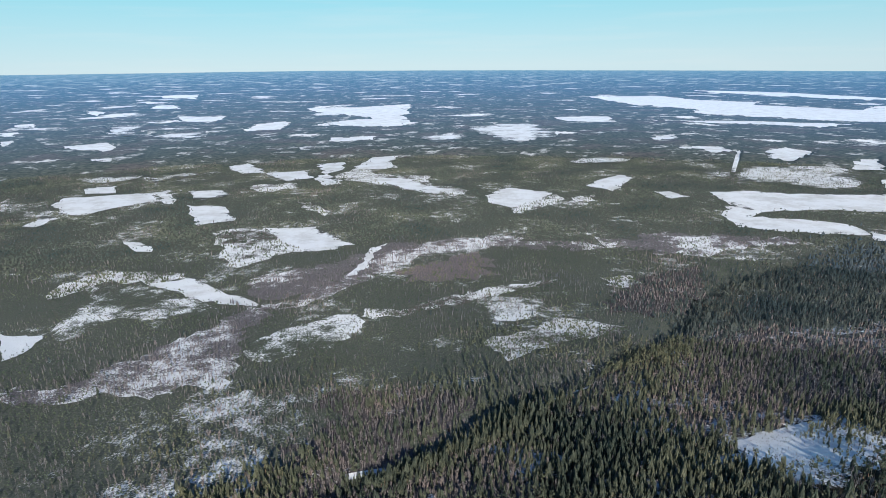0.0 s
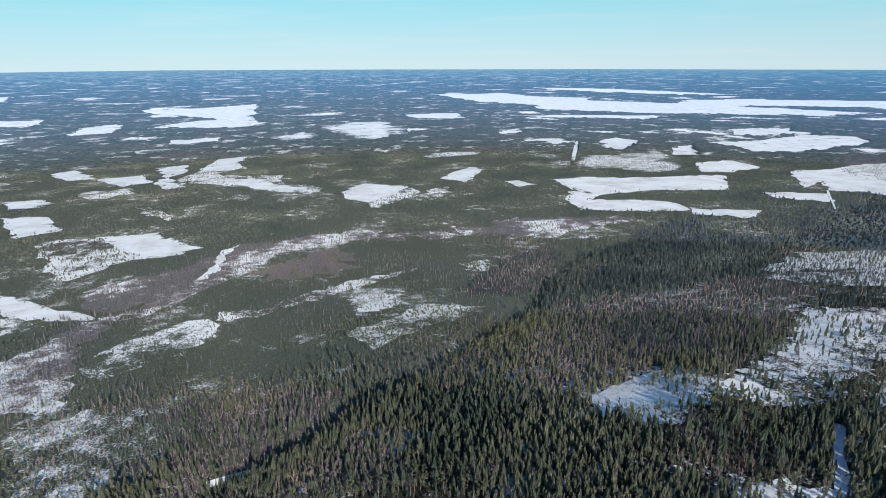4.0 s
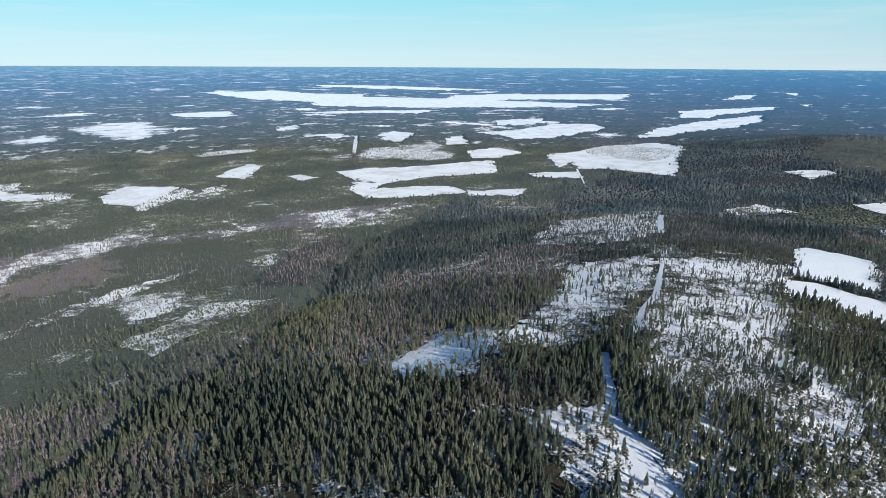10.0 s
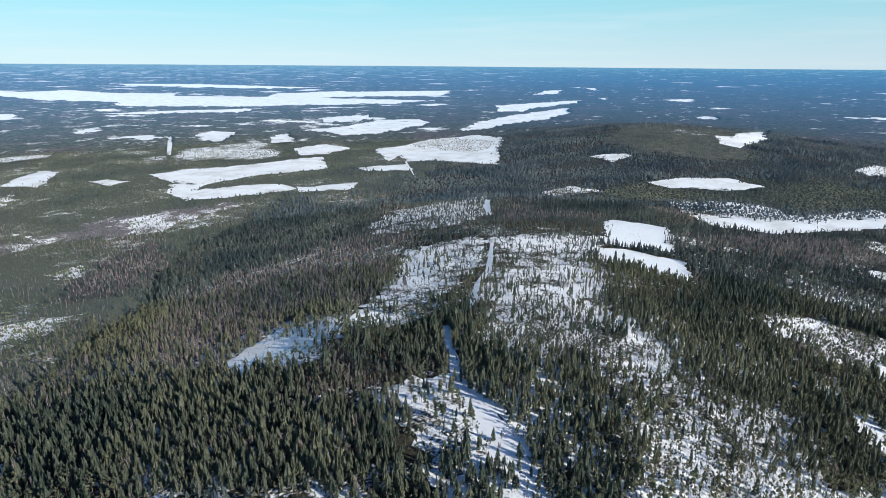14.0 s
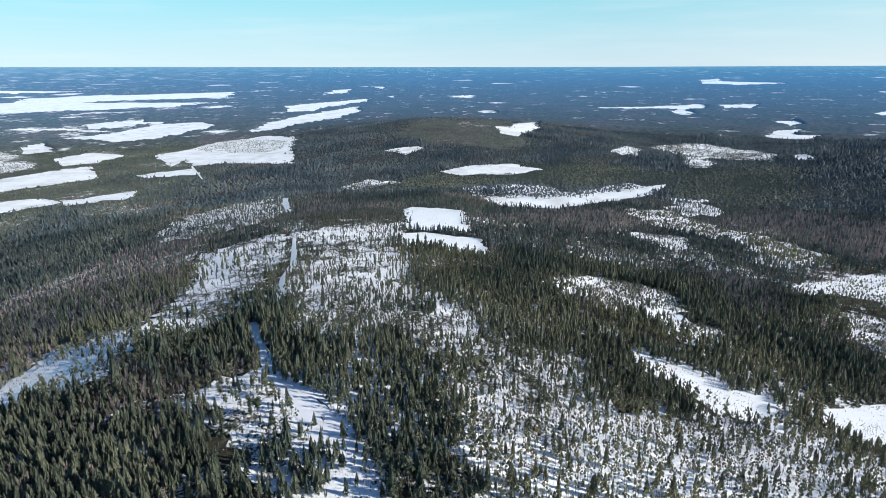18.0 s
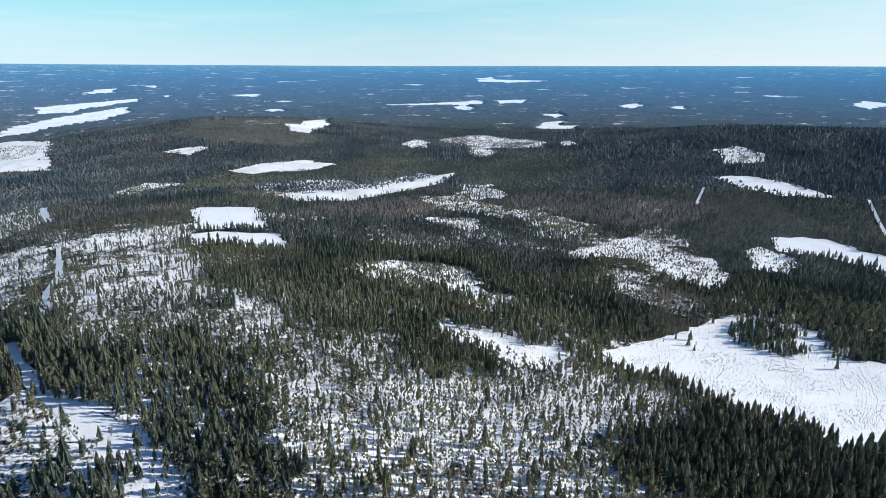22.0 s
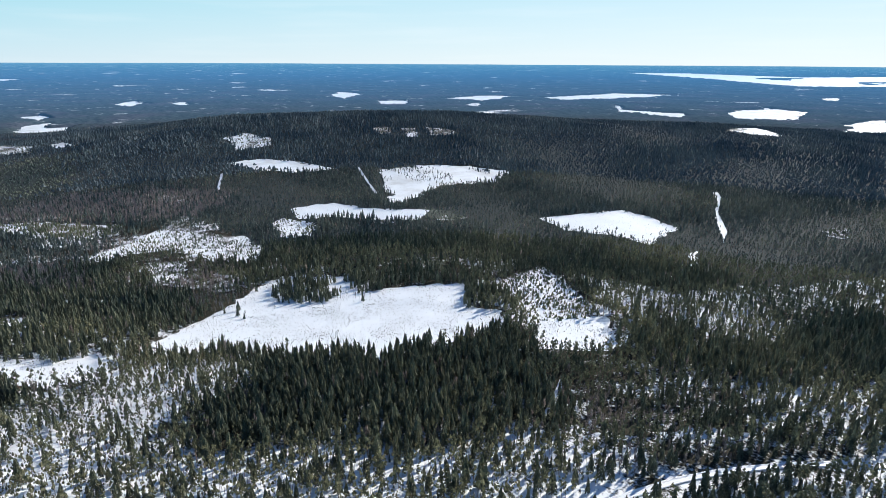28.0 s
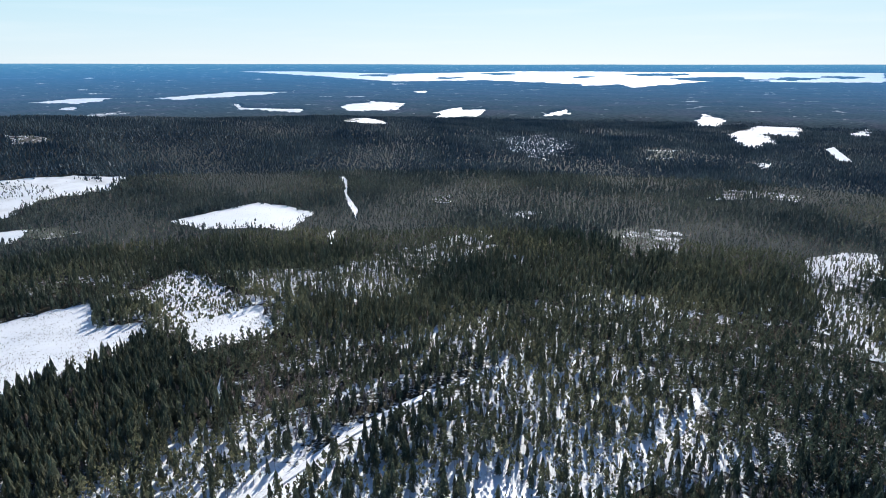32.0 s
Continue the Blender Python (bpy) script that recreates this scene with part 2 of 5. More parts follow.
FURROWS = floor_material("furrowed_snow", 0.465, 0.52, LOW_TONES)
PINE_SNOW = floor_material("pinewood_snow", 0.44, 0.505)
DUSTED = floor_material("dusted_floor", 0.455, 0.515)
# Darker, bluer floor for the ground past 620 to 900 metres.
FAR_FLOOR = floor_material("deep_spruce_floor", 0.66, 0.74, ((0.03, 0.036, 0.036), (0.045, 0.052, 0.05), (0.07, 0.072, 0.066)))
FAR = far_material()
FAR_OPEN = far_snow_material("far_snow", 0.40, 0.43)
FAR_SCRUB = far_snow_material("far_cutover", 0.50, 0.56)
FAR_THIN = far_snow_material("far_thin_woods", 0.58, 0.66)
SPRUCE = leaf_material("spruce_needles", (0.072, 0.090, 0.072), (0.168, 0.182, 0.138), 0.75, 0.43)
PINE = leaf_material("pine_needles", (0.112, 0.124, 0.086), (0.200, 0.206, 0.142), 0.8, 0.45)
YOUNG = leaf_material("young_pine_needles", (0.105, 0.130, 0.088), (0.190, 0.212, 0.140), 0.75, 0.36)
TWIGS = leaf_material("birch_twigs", (0.195, 0.168, 0.170), (0.340, 0.298, 0.300), 0.9, 0.44)
# Middle and far foliage, tinted blue and grey in place of haze.
HAZY_SPRUCE = leaf_material("far_conifers", (0.086, 0.122, 0.152), (0.165, 0.198, 0.225), 0.75, 0.34)
HAZY_YOUNG = leaf_material("far_young_pines", (0.108, 0.130, 0.112), (0.185, 0.205, 0.172), 0.75, 0.36)
MID_HAZY_SPRUCE = leaf_material("middle_spruces", (0.066, 0.092, 0.098), (0.145, 0.168, 0.162))
MID_HAZY_PINE = leaf_material("middle_pines", (0.090, 0.110, 0.102), (0.168, 0.185, 0.160))
HAZY_TWIGS = leaf_material("far_birch_twigs", (0.118, 0.122, 0.142), (0.190, 0.188, 0.212), 0.9, 0.40)
PINE_BARK = bark_material("pine_bark", (0.12, 0.08, 0.06), (0.32, 0.22, 0.15))
DRY = bark_material("dry_tussock", (0.09, 0.07, 0.05), (0.24, 0.2, 0.15))
BARK = bark_material("conifer_bark", (0.06, 0.04, 0.03), (0.17, 0.11, 0.07))
BIRCH_BARK = bark_material("birch_bark", (0.20, 0.18, 0.165), (0.42, 0.39, 0.36))

# ---- the land ----
# The last five are low knolls added to shade the glade below the hilltop.
HILLS = [(280, 230, 230, 62), (720, 480, 220, 37), (60, -240, 180, 19), (-60, 60, 260, 26), (380, 950, 300, -21), (1550, 1150, 380, -15), (450, -420, 200, 11), (1100, -550, 300, 10), (-40, -330, 150, 8), (1688, -481, 260, 38), (1521, -770, 300, 32), (1380, -1082, 300, 45), (1145, -1328, 300, 18), (817, -1606, 280, 36), (1935, 834, 330, 66), (190, 314, 20, 4), (222, 306, 21, 5), (254, 324, 21, 5), (286, 352, 21, 5), (314, 380, 20, 4)]


FOOT = [(-80, 370), (1, 432), (30, 472), (68, 504), (135, 551), (264, 680), (352, 816), (447, 922), (583, 994)]


def from_foot(x, y):
    """Distance from the line of the valley at the hill's foot."""
    best = 1e9 + 0.0 * x
    for (ax, ay), (bx, by) in zip(FOOT, FOOT[1:]):
        dx, dy = bx - ax, by - ay
        u = np.clip(((x - ax) * dx + (y - ay) * dy) / (dx * dx + dy * dy), 0, 1)
        best = np.minimum(best, np.hypot(x - ax - u * dx, y - ay - u * dy))
    return best


def height(x, y):
    """The ground's height in the plan."""
    z = -12.0 + 0.0 * x
    for hx, hy, wide, high in HILLS:
        z = z + high * np.exp(-((x - hx) ** 2 + (y - hy) ** 2) / (2 * wide * wide))
    # Trench added along the foot line, to deepen the shade in it.
    z = z - 9.0 * np.exp(-(from_foot(x, y) / 15.0) ** 2)
    r, turn = np.hypot(x, y), np.arctan2(x, y)
    ridge = 0.5 + 0.3 * np.sin(7 * turn + 1) + 0.25 * np.sin(17 * turn) + 0.15 * np.sin(41 * turn + 2)
    far_hills = np.clip((r - 9000) / 22000, 0, 1) * 60 * np.clip(ridge, 0, 1) * 0.3
    # Drops the horizon around one bearing to fit the camera's view.
    far_hills = far_hills - 4e-8 * r * r * np.exp(-((turn - 1.35) / 0.5) ** 2)
    return z + 1.2 * np.sin(x / 61.0) * np.cos(y / 53.0) + far_hills


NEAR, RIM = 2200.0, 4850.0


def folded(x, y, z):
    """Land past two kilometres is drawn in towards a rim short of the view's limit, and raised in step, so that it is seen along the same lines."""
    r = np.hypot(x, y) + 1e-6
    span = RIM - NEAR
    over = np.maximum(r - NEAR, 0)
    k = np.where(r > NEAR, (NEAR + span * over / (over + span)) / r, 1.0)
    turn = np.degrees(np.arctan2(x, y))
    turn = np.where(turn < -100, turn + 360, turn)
    # The camera's height as it faces each bearing; the fold is fitted to it.
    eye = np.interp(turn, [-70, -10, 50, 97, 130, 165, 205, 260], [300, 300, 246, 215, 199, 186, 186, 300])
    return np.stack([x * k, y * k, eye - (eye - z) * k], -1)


def make(name, verts, tris, mats, index=None, smooth=False):
    me = bpy.data.meshes.new(name)
    verts, tris = np.asarray(verts, np.float32), np.asarray(tris, np.int32)
    n, k = tris.shape
    me.vertices.add(len(verts))
    me.vertices.foreach_set("co", verts.ravel())
    me.loops.add(n * k)
    me.loops.foreach_set("vertex_index", tris.ravel())
    me.polygons.add(n)
    me.polygons.foreach_set("loop_start", np.arange(0, n * k, k, dtype=np.int32))
    for m in mats:
        me.materials.append(m)
    if index is not None:
        me.polygons.foreach_set("material_index", np.asarray(index, np.int32))
    me.polygons.foreach_set("use_smooth", np.full(n, smooth))
    me.update(calc_edges=True)
    return new(name, me)


def inside(poly, x, y):
    """Which points lie in the outline."""
    hit = np.zeros(len(x), bool)
    lo, hi = poly.min(0), poly.max(0)
    some = np.flatnonzero((x > lo[0]) & (x < hi[0]) & (y > lo[1]) & (y < hi[1]))
    if not len(some):
        return hit
    px, py, odd = x[some], y[some], np.zeros(len(some), bool)
    for (ax, ay), (bx, by) in zip(poly, np.roll(poly, -1, 0)):
        if ay != by:
            odd ^= ((ay > py) != (by > py)) & (px < (bx - ax) * (py - ay) / (by - ay) + ax)
    hit[some] = odd
    return hit


CLEARINGS = []


def clearing(cover, label, flat):
    """An open piece of land by its outline in the plan, with a slightly ragged edge."""
    p = np.array(flat, float).reshape(-1, 2)
    rng = np.random.default_rng(len(CLEARINGS) + 11)
    edge = []
    for a, b in zip(p, np.roll(p, -1, 0)):
        step = max(5.0, 0.012 * np.hypot(*(a + b) / 2))
        n = int(np.clip(np.hypot(*(b - a)) / step, 1, 40))
        rag = {"road": 0.0, "open": 0.25, "scrub": 0.4}.get(cover, 0.9)
        rag = min(rag * step, 0.15 * np.hypot(*(b - a)))
        for i in range(n):
            edge.append(a + (b - a) * i / n + (rng.normal(0, rag, 2) if i else 0))
    CLEARINGS.append((cover, label, np.array(edge)))

clearing("open", "long white snow-covered field among pine woods", [-941, 1472, -958, 1560, -751, 1620, -702, 1524, -759, 1449, -811, 1363, -871, 1389])
clearing("open", "narrow snow-covered meadow at the edge of woods", [-877, 1266, -895, 1364, -840, 1337, -845, 1256])
clearing("open", "rectangular snow-covered field with ditch lines", [-610, 1460, -506, 1429, -445, 1301, -506, 1254])
clearing("open", "narrow strip of snow beside a ditch", [-751, 1620, -730, 1650, -642, 1467, -673, 1482])
clearing("open", "small snow-covered field in pine woods", [-668, 1630, -591, 1641, -541, 1572, -590, 1518, -622, 1527])
clearing("scrub", "snowy clearing dotted with dense young saplings", [-453, 1188, -436, 1218, -360, 1229, -287, 1163, -242, 1072, -280, 1044, -335, 968, -356, 980])
clearing("open", "white open snowfield beside a young plantation", [-360, 1229, -258, 1236, -197, 1143, -162, 1108, -196, 1074, -239, 1062, -303, 1138])
clearing("open", "small rounded snowfield beside pine woods", [-549, 713, -487, 698, -485, 659, -496, 637])
clearing("open", "small snowfield among lowland woods", [-700, 2045, -660, 2128, -545, 1921, -610, 1904])
clearing("open", "long snow-covered bog strip", [-543, 1910, -431, 1955, -376, 1816, -439, 1763])
clearing("open", "small snow-covered bog pool", [-373, 1799, -349, 1896, -279, 1716, -320, 1685])
clearing("open", "snow-covered bog arm", [-420, 2083, -332, 2127, -321, 1937, -356, 1885])
clearing("open", "large white frozen lake with a pointed bay", [-1052, 5041, -645, 5174, -260, 5566, -188, 3329, -737, 3500, -616, 3824, -431, 4007, -962, 4665])
clearing("open", "small snow-covered field far in the lowland", [-1017, 3222, -1069, 3623, -933, 3869, -843, 3515, -833, 3258])
clearing("open", "thin snow-covered field far in the lowland", [-510, 2893, -320, 2943, -299, 2740, -463, 2694])
clearing("scrub", "snowy cutover far in the lowland", [-1911, 3629, -1757, 3715, -1452, 3084, -1615, 3052])
clearing("open", "snow-covered field strip far in the lowland", [-1622, 2689, -1496, 2819, -1336, 2623, -1310, 2459, -1539, 2568])
clearing("scrub", "snowy cutover with saplings", [-1427, 3119, -1238, 3291, -1062, 2917, -1274, 2894])
clearing("open", "thin snow-covered field", [-1802, 4358, -1415, 4297, -1379, 3770, -1590, 3880])
clearing("open", "thin snow-covered bog", [-2870, 5103, -2542, 4859, -2387, 4408])
clearing("open", "small snow-covered field", [-2554, 3822, -2475, 3887, -2287, 3535, -2407, 3550])
clearing("open", "small snow-covered pond", [-2304, 3302, -2212, 3320, -2095, 3078, -2155, 3084])
clearing("open", "small snow-covered pond", [-2013, 2872, -1976, 2936, -1839, 2653, -1864, 2656])
clearing("open", "thin frozen pond", [-3105, 6458, -2652, 6259, -2665, 5859])
clearing("open", "thin frozen pond", [-3407, 7903, -3034, 8114, -2589, 6751, -3104, 7119])
clearing("open", "thin frozen pond", [-2572, 5705, -2390, 5751, -2118, 5199, -2334, 5169])
clearing("open", "white frozen pond among pine woods", [107, 1541, 175, 1630, 281, 1568, 234, 1474, 159, 1412, 117, 1452])
clearing("scrub", "snowy bog fringe with dwarf pines beside a pond", [162, 1436, 238, 1499, 288, 1548, 297, 1485, 231, 1408, 160, 1356])
clearing("open", "white wedge-shaped snowfield", [385, 1650, 509, 1815, 544, 1753, 437, 1575])
clearing("open", "thin curved snow-covered meadow", [539, 1568, 579, 1564, 606, 1496, 556, 1482])
clearing("scrub", "broad snowy cutover with scattered saplings", [131, 3363, 517, 3661, 546, 2856, 273, 2563, 203, 2895])
clearing("scrub", "snowy bog with dwarf pines", [-145, 2853, 51, 3080, 126, 2904, -4, 2591])
clearing("open", "thin snow-covered fields in the far lowland", [684, 3969, 1063, 4001, 966, 3513, 706, 3626])
clearing("open", "small snow-covered field", [893, 2739, 1056, 2884, 1027, 2704, 886, 2572])
clearing("scrub", "thin snowy strip with saplings", [426, 2157, 658, 2151, 602, 2024, 440, 2037])
clearing("open", "wide white frozen lake with wooded points", [1519, 6694, 2315, 6803, 2358, 5967, 2710, 5455, 2500, 5107, 2939, 4411, 3275, 4832, 4050, 4811, 3914, 4648, 4780, 4067, 3955, 3450, 3097, 3981, 3430, 3047, 2934, 2981, 2121, 3556, 1637, 4089, 1816, 4595, 1547, 5133])
clearing("open", "narrow arm of a frozen lake", [3284, 8644, 4072, 7416, 4436, 5273, 3790, 5700, 3179, 7377])
clearing("open", "thin snow-covered shore strip", [1108, 3682, 1723, 3555, 2198, 3291, 1865, 3124])
clearing("scrub", "snowy field with a curving green patch", [786, 1676, 911, 1914, 1176, 1958, 1222, 1814, 1147, 1654, 1011, 1554, 899, 1653])
clearing("open", "bent white snowfield around a wooded point", [670, 1547, 759, 1556, 913, 1514, 1151, 1478, 1037, 1306, 814, 1347, 700, 1338, 663, 1302, 756, 1273, 826, 1214, 819, 1150, 731, 1158, 601, 1228, 607, 1326, 665, 1427])
clearing("open", "thin snow-covered meadow", [1201, 1687, 1341, 1699, 1339, 1574, 1203, 1521, 1124, 1549])
clearing("road", "straight snow-covered forest road", [862, 1849, 1053, 2236, 1103, 2320, 1069, 2229, 869, 1838])
clearing("open", "thin snow-covered meadow", [847, 2421, 1074, 2426, 1073, 2269, 977, 2206])
clearing("scrub", "small snowy cutover with saplings", [1203, 2317, 1338, 2323, 1224, 2080, 1085, 2087])
clearing("open", "small snow-covered field", [1310, 2021, 1435, 2060, 1319, 1841, 1239, 1858])
clearing("open", "snow-covered fields beyond the hill", [1942, 2523, 2278, 2484, 2043, 2295, 1788, 2281])
clearing("open", "snow-covered fields beyond the hill", [1548, 2110, 1792, 2104, 2070, 2219, 2214, 2093, 1930, 1860, 1647, 1812, 1551, 1908])
clearing("open", "thin strip of snow below dark woods", [828, 1161, 951, 1096, 896, 1048, 799, 1111])
clearing("open", "white hillside field sloping to the woods", [1366, 1484, 1477, 1481, 1663, 1524, 1827, 1424, 1792, 1299, 1333, 976, 1326, 1030, 1318, 1185, 1255, 1235, 1325, 1327, 1218, 1276])
clearing("open", "long white hillside field", [1876, 1572, 2216, 1762, 2685, 1883, 3334, 1947, 2966, 1714, 2529, 1587, 2254, 1578, 1965, 1534])
clearing("open", "white hilltop field", [3244, 2414, 3673, 2357, 4143, 2313, 3795, 2137, 3388, 2094, 2877, 1983, 2806, 2060])
clearing("open", "snow-covered field on a far slope", [1564, 1963, 1843, 2056, 2210, 2064, 2068, 1897, 1646, 1772, 1529, 1834])
clearing("open", "thin snow-covered field on a far slope", [1906, 2478, 2139, 2473, 2170, 2215, 1863, 2233])
clearing("open", "small snowfield beside a forest road", [1085, 1257, 1228, 1208, 1158, 1118, 1065, 1190])
clearing("open", "thin strip of snow along woods", [831, 1161, 936, 1085, 866, 1042])
clearing("road", "winding snow-covered forest road", [1247, 1235, 1256, 1237, 1084, 1037, 1075, 1031])
clearing("open", "white heart-shaped snowfield in dark woods", [1918, 624, 1953, 583, 2145, 611, 2550, 646, 2004, 509, 1793, 512, 1809, 573])
clearing("open", "thin frozen pond on a hill", [3164, 1127, 3250, 1081, 3030, 937, 2974, 1035])
clearing("open", "small white snowfield in dark woods", [1506, 803, 1553, 765, 1551, 704, 1472, 724])
clearing("open", "long white snow-covered field", [1321, 562, 1391, 525, 1456, 432, 1424, 346, 1338, 395, 1292, 497])
clearing("scrub", "narrow snowy cutover with green saplings", [1083, 681, 1181, 675, 1171, 587, 1058, 628])
clearing("open", "white rectangular clear-cut beside dark spruce woods", [837, 417, 868, 417, 891, 341, 751, 279, 734, 307, 710, 350])
clearing("open", "white strip of clear-cut in spruce woods", [686, 344, 709, 323, 724, 254, 649, 215, 641, 247, 631, 292, 620, 310])
clearing("open", "small far snowfield", [5297, 3377, 5655, 3349, 4782, 2882, 4484, 2935])
clearing("open", "small far snowfield", [6271, 3513, 6382, 3377, 5689, 3037])
clearing("open", "small far snowfield", [4403, 2344, 4549, 2294, 4147, 2123])
clearing("sparse", "hillside with scattered pines on snow", [224, 251, 254, 238, 268, 218, 245, 168, 221, 128, 183, 163, 209, 199])
clearing("sparse", "hilltop with scattered pines on snow", [296, 366, 412, 427, 541, 521, 621, 486, 554, 417, 458, 378, 442, 401, 375, 333, 323, 322, 290, 337])
clearing("sparse", "hilltop with thin pine stand on snow", [643, 454, 693, 390, 641, 323, 511, 260, 481, 278, 496, 338])
clearing("sparse", "slope with thin pine stand on snow", [451, 204, 517, 214, 494, 171, 402, 121, 371, 131, 401, 167])
clearing("sparse", "hilltop with a thin stand of pines on snow", [649, 726, 783, 784, 917, 764, 969, 729, 750, 562, 646, 589, 614, 661])
clearing("road", "snow-covered forest trail with tree shadows", [329, 287, 335, 285, 288, 243, 269, 217, 255, 187, 242, 164, 228, 142, 212, 137, 207, 142, 229, 167, 246, 189, 262, 221, 291, 252])
clearing("road", "snow-covered forest trail over the hilltop", [382, 304, 405, 323, 447, 351, 499, 378, 607, 453, 609, 449, 500, 370, 448, 344, 399, 311])
clearing("road", "short shaded piece of snowy trail", [761, 578, 899, 687, 924, 694, 765, 570])
clearing("scrub", "pale snowy glade in young pine woods", [253, 954, 305, 964, 314, 916, 266, 900])
clearing("snowbirch", "pale snowy birch bog", [452, 1156, 533, 1168, 484, 1064, 429, 1067])
clearing("sparse", "wide bog edge with thin pines on snow", [1157, 437, 1214, 378, 1237, 312, 1191, 255, 1238, 207, 1330, 151, 1306, 92, 1214, 148, 1132, 200, 1100, 288, 1056, 372])
clearing("open", "long curved white snow-covered bog", [1142, 202, 1211, 175, 1259, 132, 1333, 71, 1220, 85, 1125, 157, 1018, 227, 990, 308, 1055, 372, 1100, 288])
clearing("scrub", "wide snow-covered cutover with stumps and saplings", [1865, 152, 2015, 63, 2002, -3, 1736, -157, 1608, -138, 1685, -4, 1537, -18, 1540, 33, 1730, 53])
clearing("open", "small snowfield beyond the woods", [2303, -164, 2544, -229, 2629, -305, 2407, -272, 2389, -368, 2211, -259])
clearing("open", "small snowfield beyond the woods", [2942, -239, 3019, -324, 2804, -354, 2712, -283])
clearing("open", "long thin far snowfield", [3545, 669, 3773, 319, 4037, 43, 3671, 23, 3494, 221])
clearing("open", "small far snowfield", [3430, 202, 3575, 123, 3246, 45, 3154, 133])
clearing("open", "small far snowfield", [3997, -38, 4147, -248, 3713, -195, 3688, -65])
clearing("open", "small far snowfield", [3539, -709, 3772, -858, 3434, -853, 3329, -691])
clearing("open", "small far snowfield", [3478, -947, 3539, -1063, 3193, -961])
clearing("open", "long far frozen lake", [9725, 165, 10764, -71, 9134, -99, 8401, -860, 7513, -260, 7899, 132])
clearing("open", "small snowfield by the woods", [1696, -189, 1710, -228, 1601, -226, 1617, -193])
clearing("scrub", "winding snowy cutover with saplings", [1080, 131, 1100, 37, 1037, 8, 990, -34, 975, -74, 929, -123, 887, -164, 839, -151, 837, -119, 871, -75, 923, -41, 939, 14, 978, 66])
clearing("scrub", "snowy cutover with rows of saplings", [612, 136, 646, 100, 660, 53, 634, 14, 581, 12, 574, 35, 546, 68, 567, 98])
clearing("scrub", "snowy cutover corner with rows of saplings", [547, 15, 553, -11, 543, -35, 495, -28, 494, -6])
clearing("sparse", "broad slope with scattered pines on snow", [266, 102, 313, 112, 375, 94, 376, 64, 330, 49, 360, 6, 388, -61, 361, -117, 330, -118, 286, -49, 242, 25, 236, 54])
clearing("scrub", "snowy cutover with saplings and a track", [746, -99, 782, -140, 834, -198, 783, -227, 714, -265, 648, -255, 608, -229, 651, -197, 717, -175, 733, -139, 710, -106])
clearing("scrub", "small snowy cutover with saplings", [678, -139, 660, -176, 572, -150, 593, -126])
clearing("open", "white tongue of snow-covered bog", [446, 41, 454, 23, 434, -11, 414, -58, 379, -49, 370, -19, 394, 2, 407, 28])
clearing("open", "large white snow-covered bog fringed by spruces", [423, -82, 453, -114, 486, -155, 523, -194, 534, -214, 536, -239, 500, -273, 453, -260, 436, -300, 411, -349, 361, -308, 339, -325, 306, -293, 309, -248, 310, -202, 297, -189, 326, -186, 364, -142, 390, -122, 396, -88])
clearing("scrub", "triangular snowy cutover with saplings", [395, -365, 408, -446, 361, -426, 294, -388, 282, -356, 297, -319, 333, -338, 354, -346])
clearing("open", "white snow-covered corner of a cutover", [304, -324, 288, -367, 282, -381, 235, -338, 238, -315, 265, -287])
clearing("open", "white frozen forest lake", [562, -607, 534, -749, 485, -747, 422, -713, 397, -614, 451, -612, 497, -582])
clearing("road", "narrow winding snow-covered track in spruce woods", [521, -974, 513, -978, 484, -938, 449, -861, 410, -803, 380, -758, 355, -702, 395, -765, 443, -841, 483, -920])
clearing("open", "tiny snow glade in spruce woods", [354, -621, 354, -643, 321, -581, 327, -579])
clearing("open", "white snowfield with groups of pines", [966, -615, 954, -694, 901, -775, 822, -809, 777, -719, 811, -635, 752, -524, 761, -500, 870, -562])
clearing("open", "long white strip of snow-covered bog", [816, -368, 813, -435, 752, -455, 683, -514, 646, -467, 690, -425, 734, -400, 758, -353])
clearing("scrub", "small snowy cutover with saplings", [759, -304, 777, -337, 727, -362, 673, -326, 689, -297])
clearing("scrub", "small snowy cutover with saplings", [972, -65, 922, -106, 881, -165, 833, -136, 855, -97, 910, -62])
clearing("open", "white frozen pond below a dark ridge", [1182, -411, 1171, -473, 1111, -516, 1014, -552, 1031, -477, 1084, -437])
clearing("scrub", "bare snowy patch on a dark ridge", [1375, -472, 1391, -529, 1314, -562, 1259, -537, 1265, -478])
clearing("scrub", "bare snowy patch on a dark ridge", [1268, -794, 1248, -828, 1191, -793, 1205, -769])
clearing("scrub", "bare snowy patch on a dark ridge", [1226, -845, 1210, -874, 1136, -831, 1149, -809])
clearing("scrub", "bare snowy patch on a dark ridge", [1208, -901, 1157, -934, 1115, -925, 1130, -863])
clearing("road", "snow-covered forest road cut", [1003, -589, 1000, -593, 831, -523, 826, -516])
clearing("road", "snow-covered forest track", [1012, -332, 1112, -375, 1113, -380, 1006, -335])
clearing("open", "small far snowfield", [3625, -744, 3568, -894, 3252, -713])
clearing("open", "small far snowfield", [3607, -1941, 4103, -2302, 3725, -2260, 3266, -1867])
clearing("open", "small far snowfield", [3020, -1940, 2977, -2083, 2672, -1885, 2721, -1747])
clearing("open", "long far frozen lake", [2984, -2353, 3134, -2800, 2868, -2922, 2665, -2381])
clearing("open", "long far frozen lake", [2724, -2898, 2788, -3771, 2378, -3924, 2325, -3312, 2453, -2845])
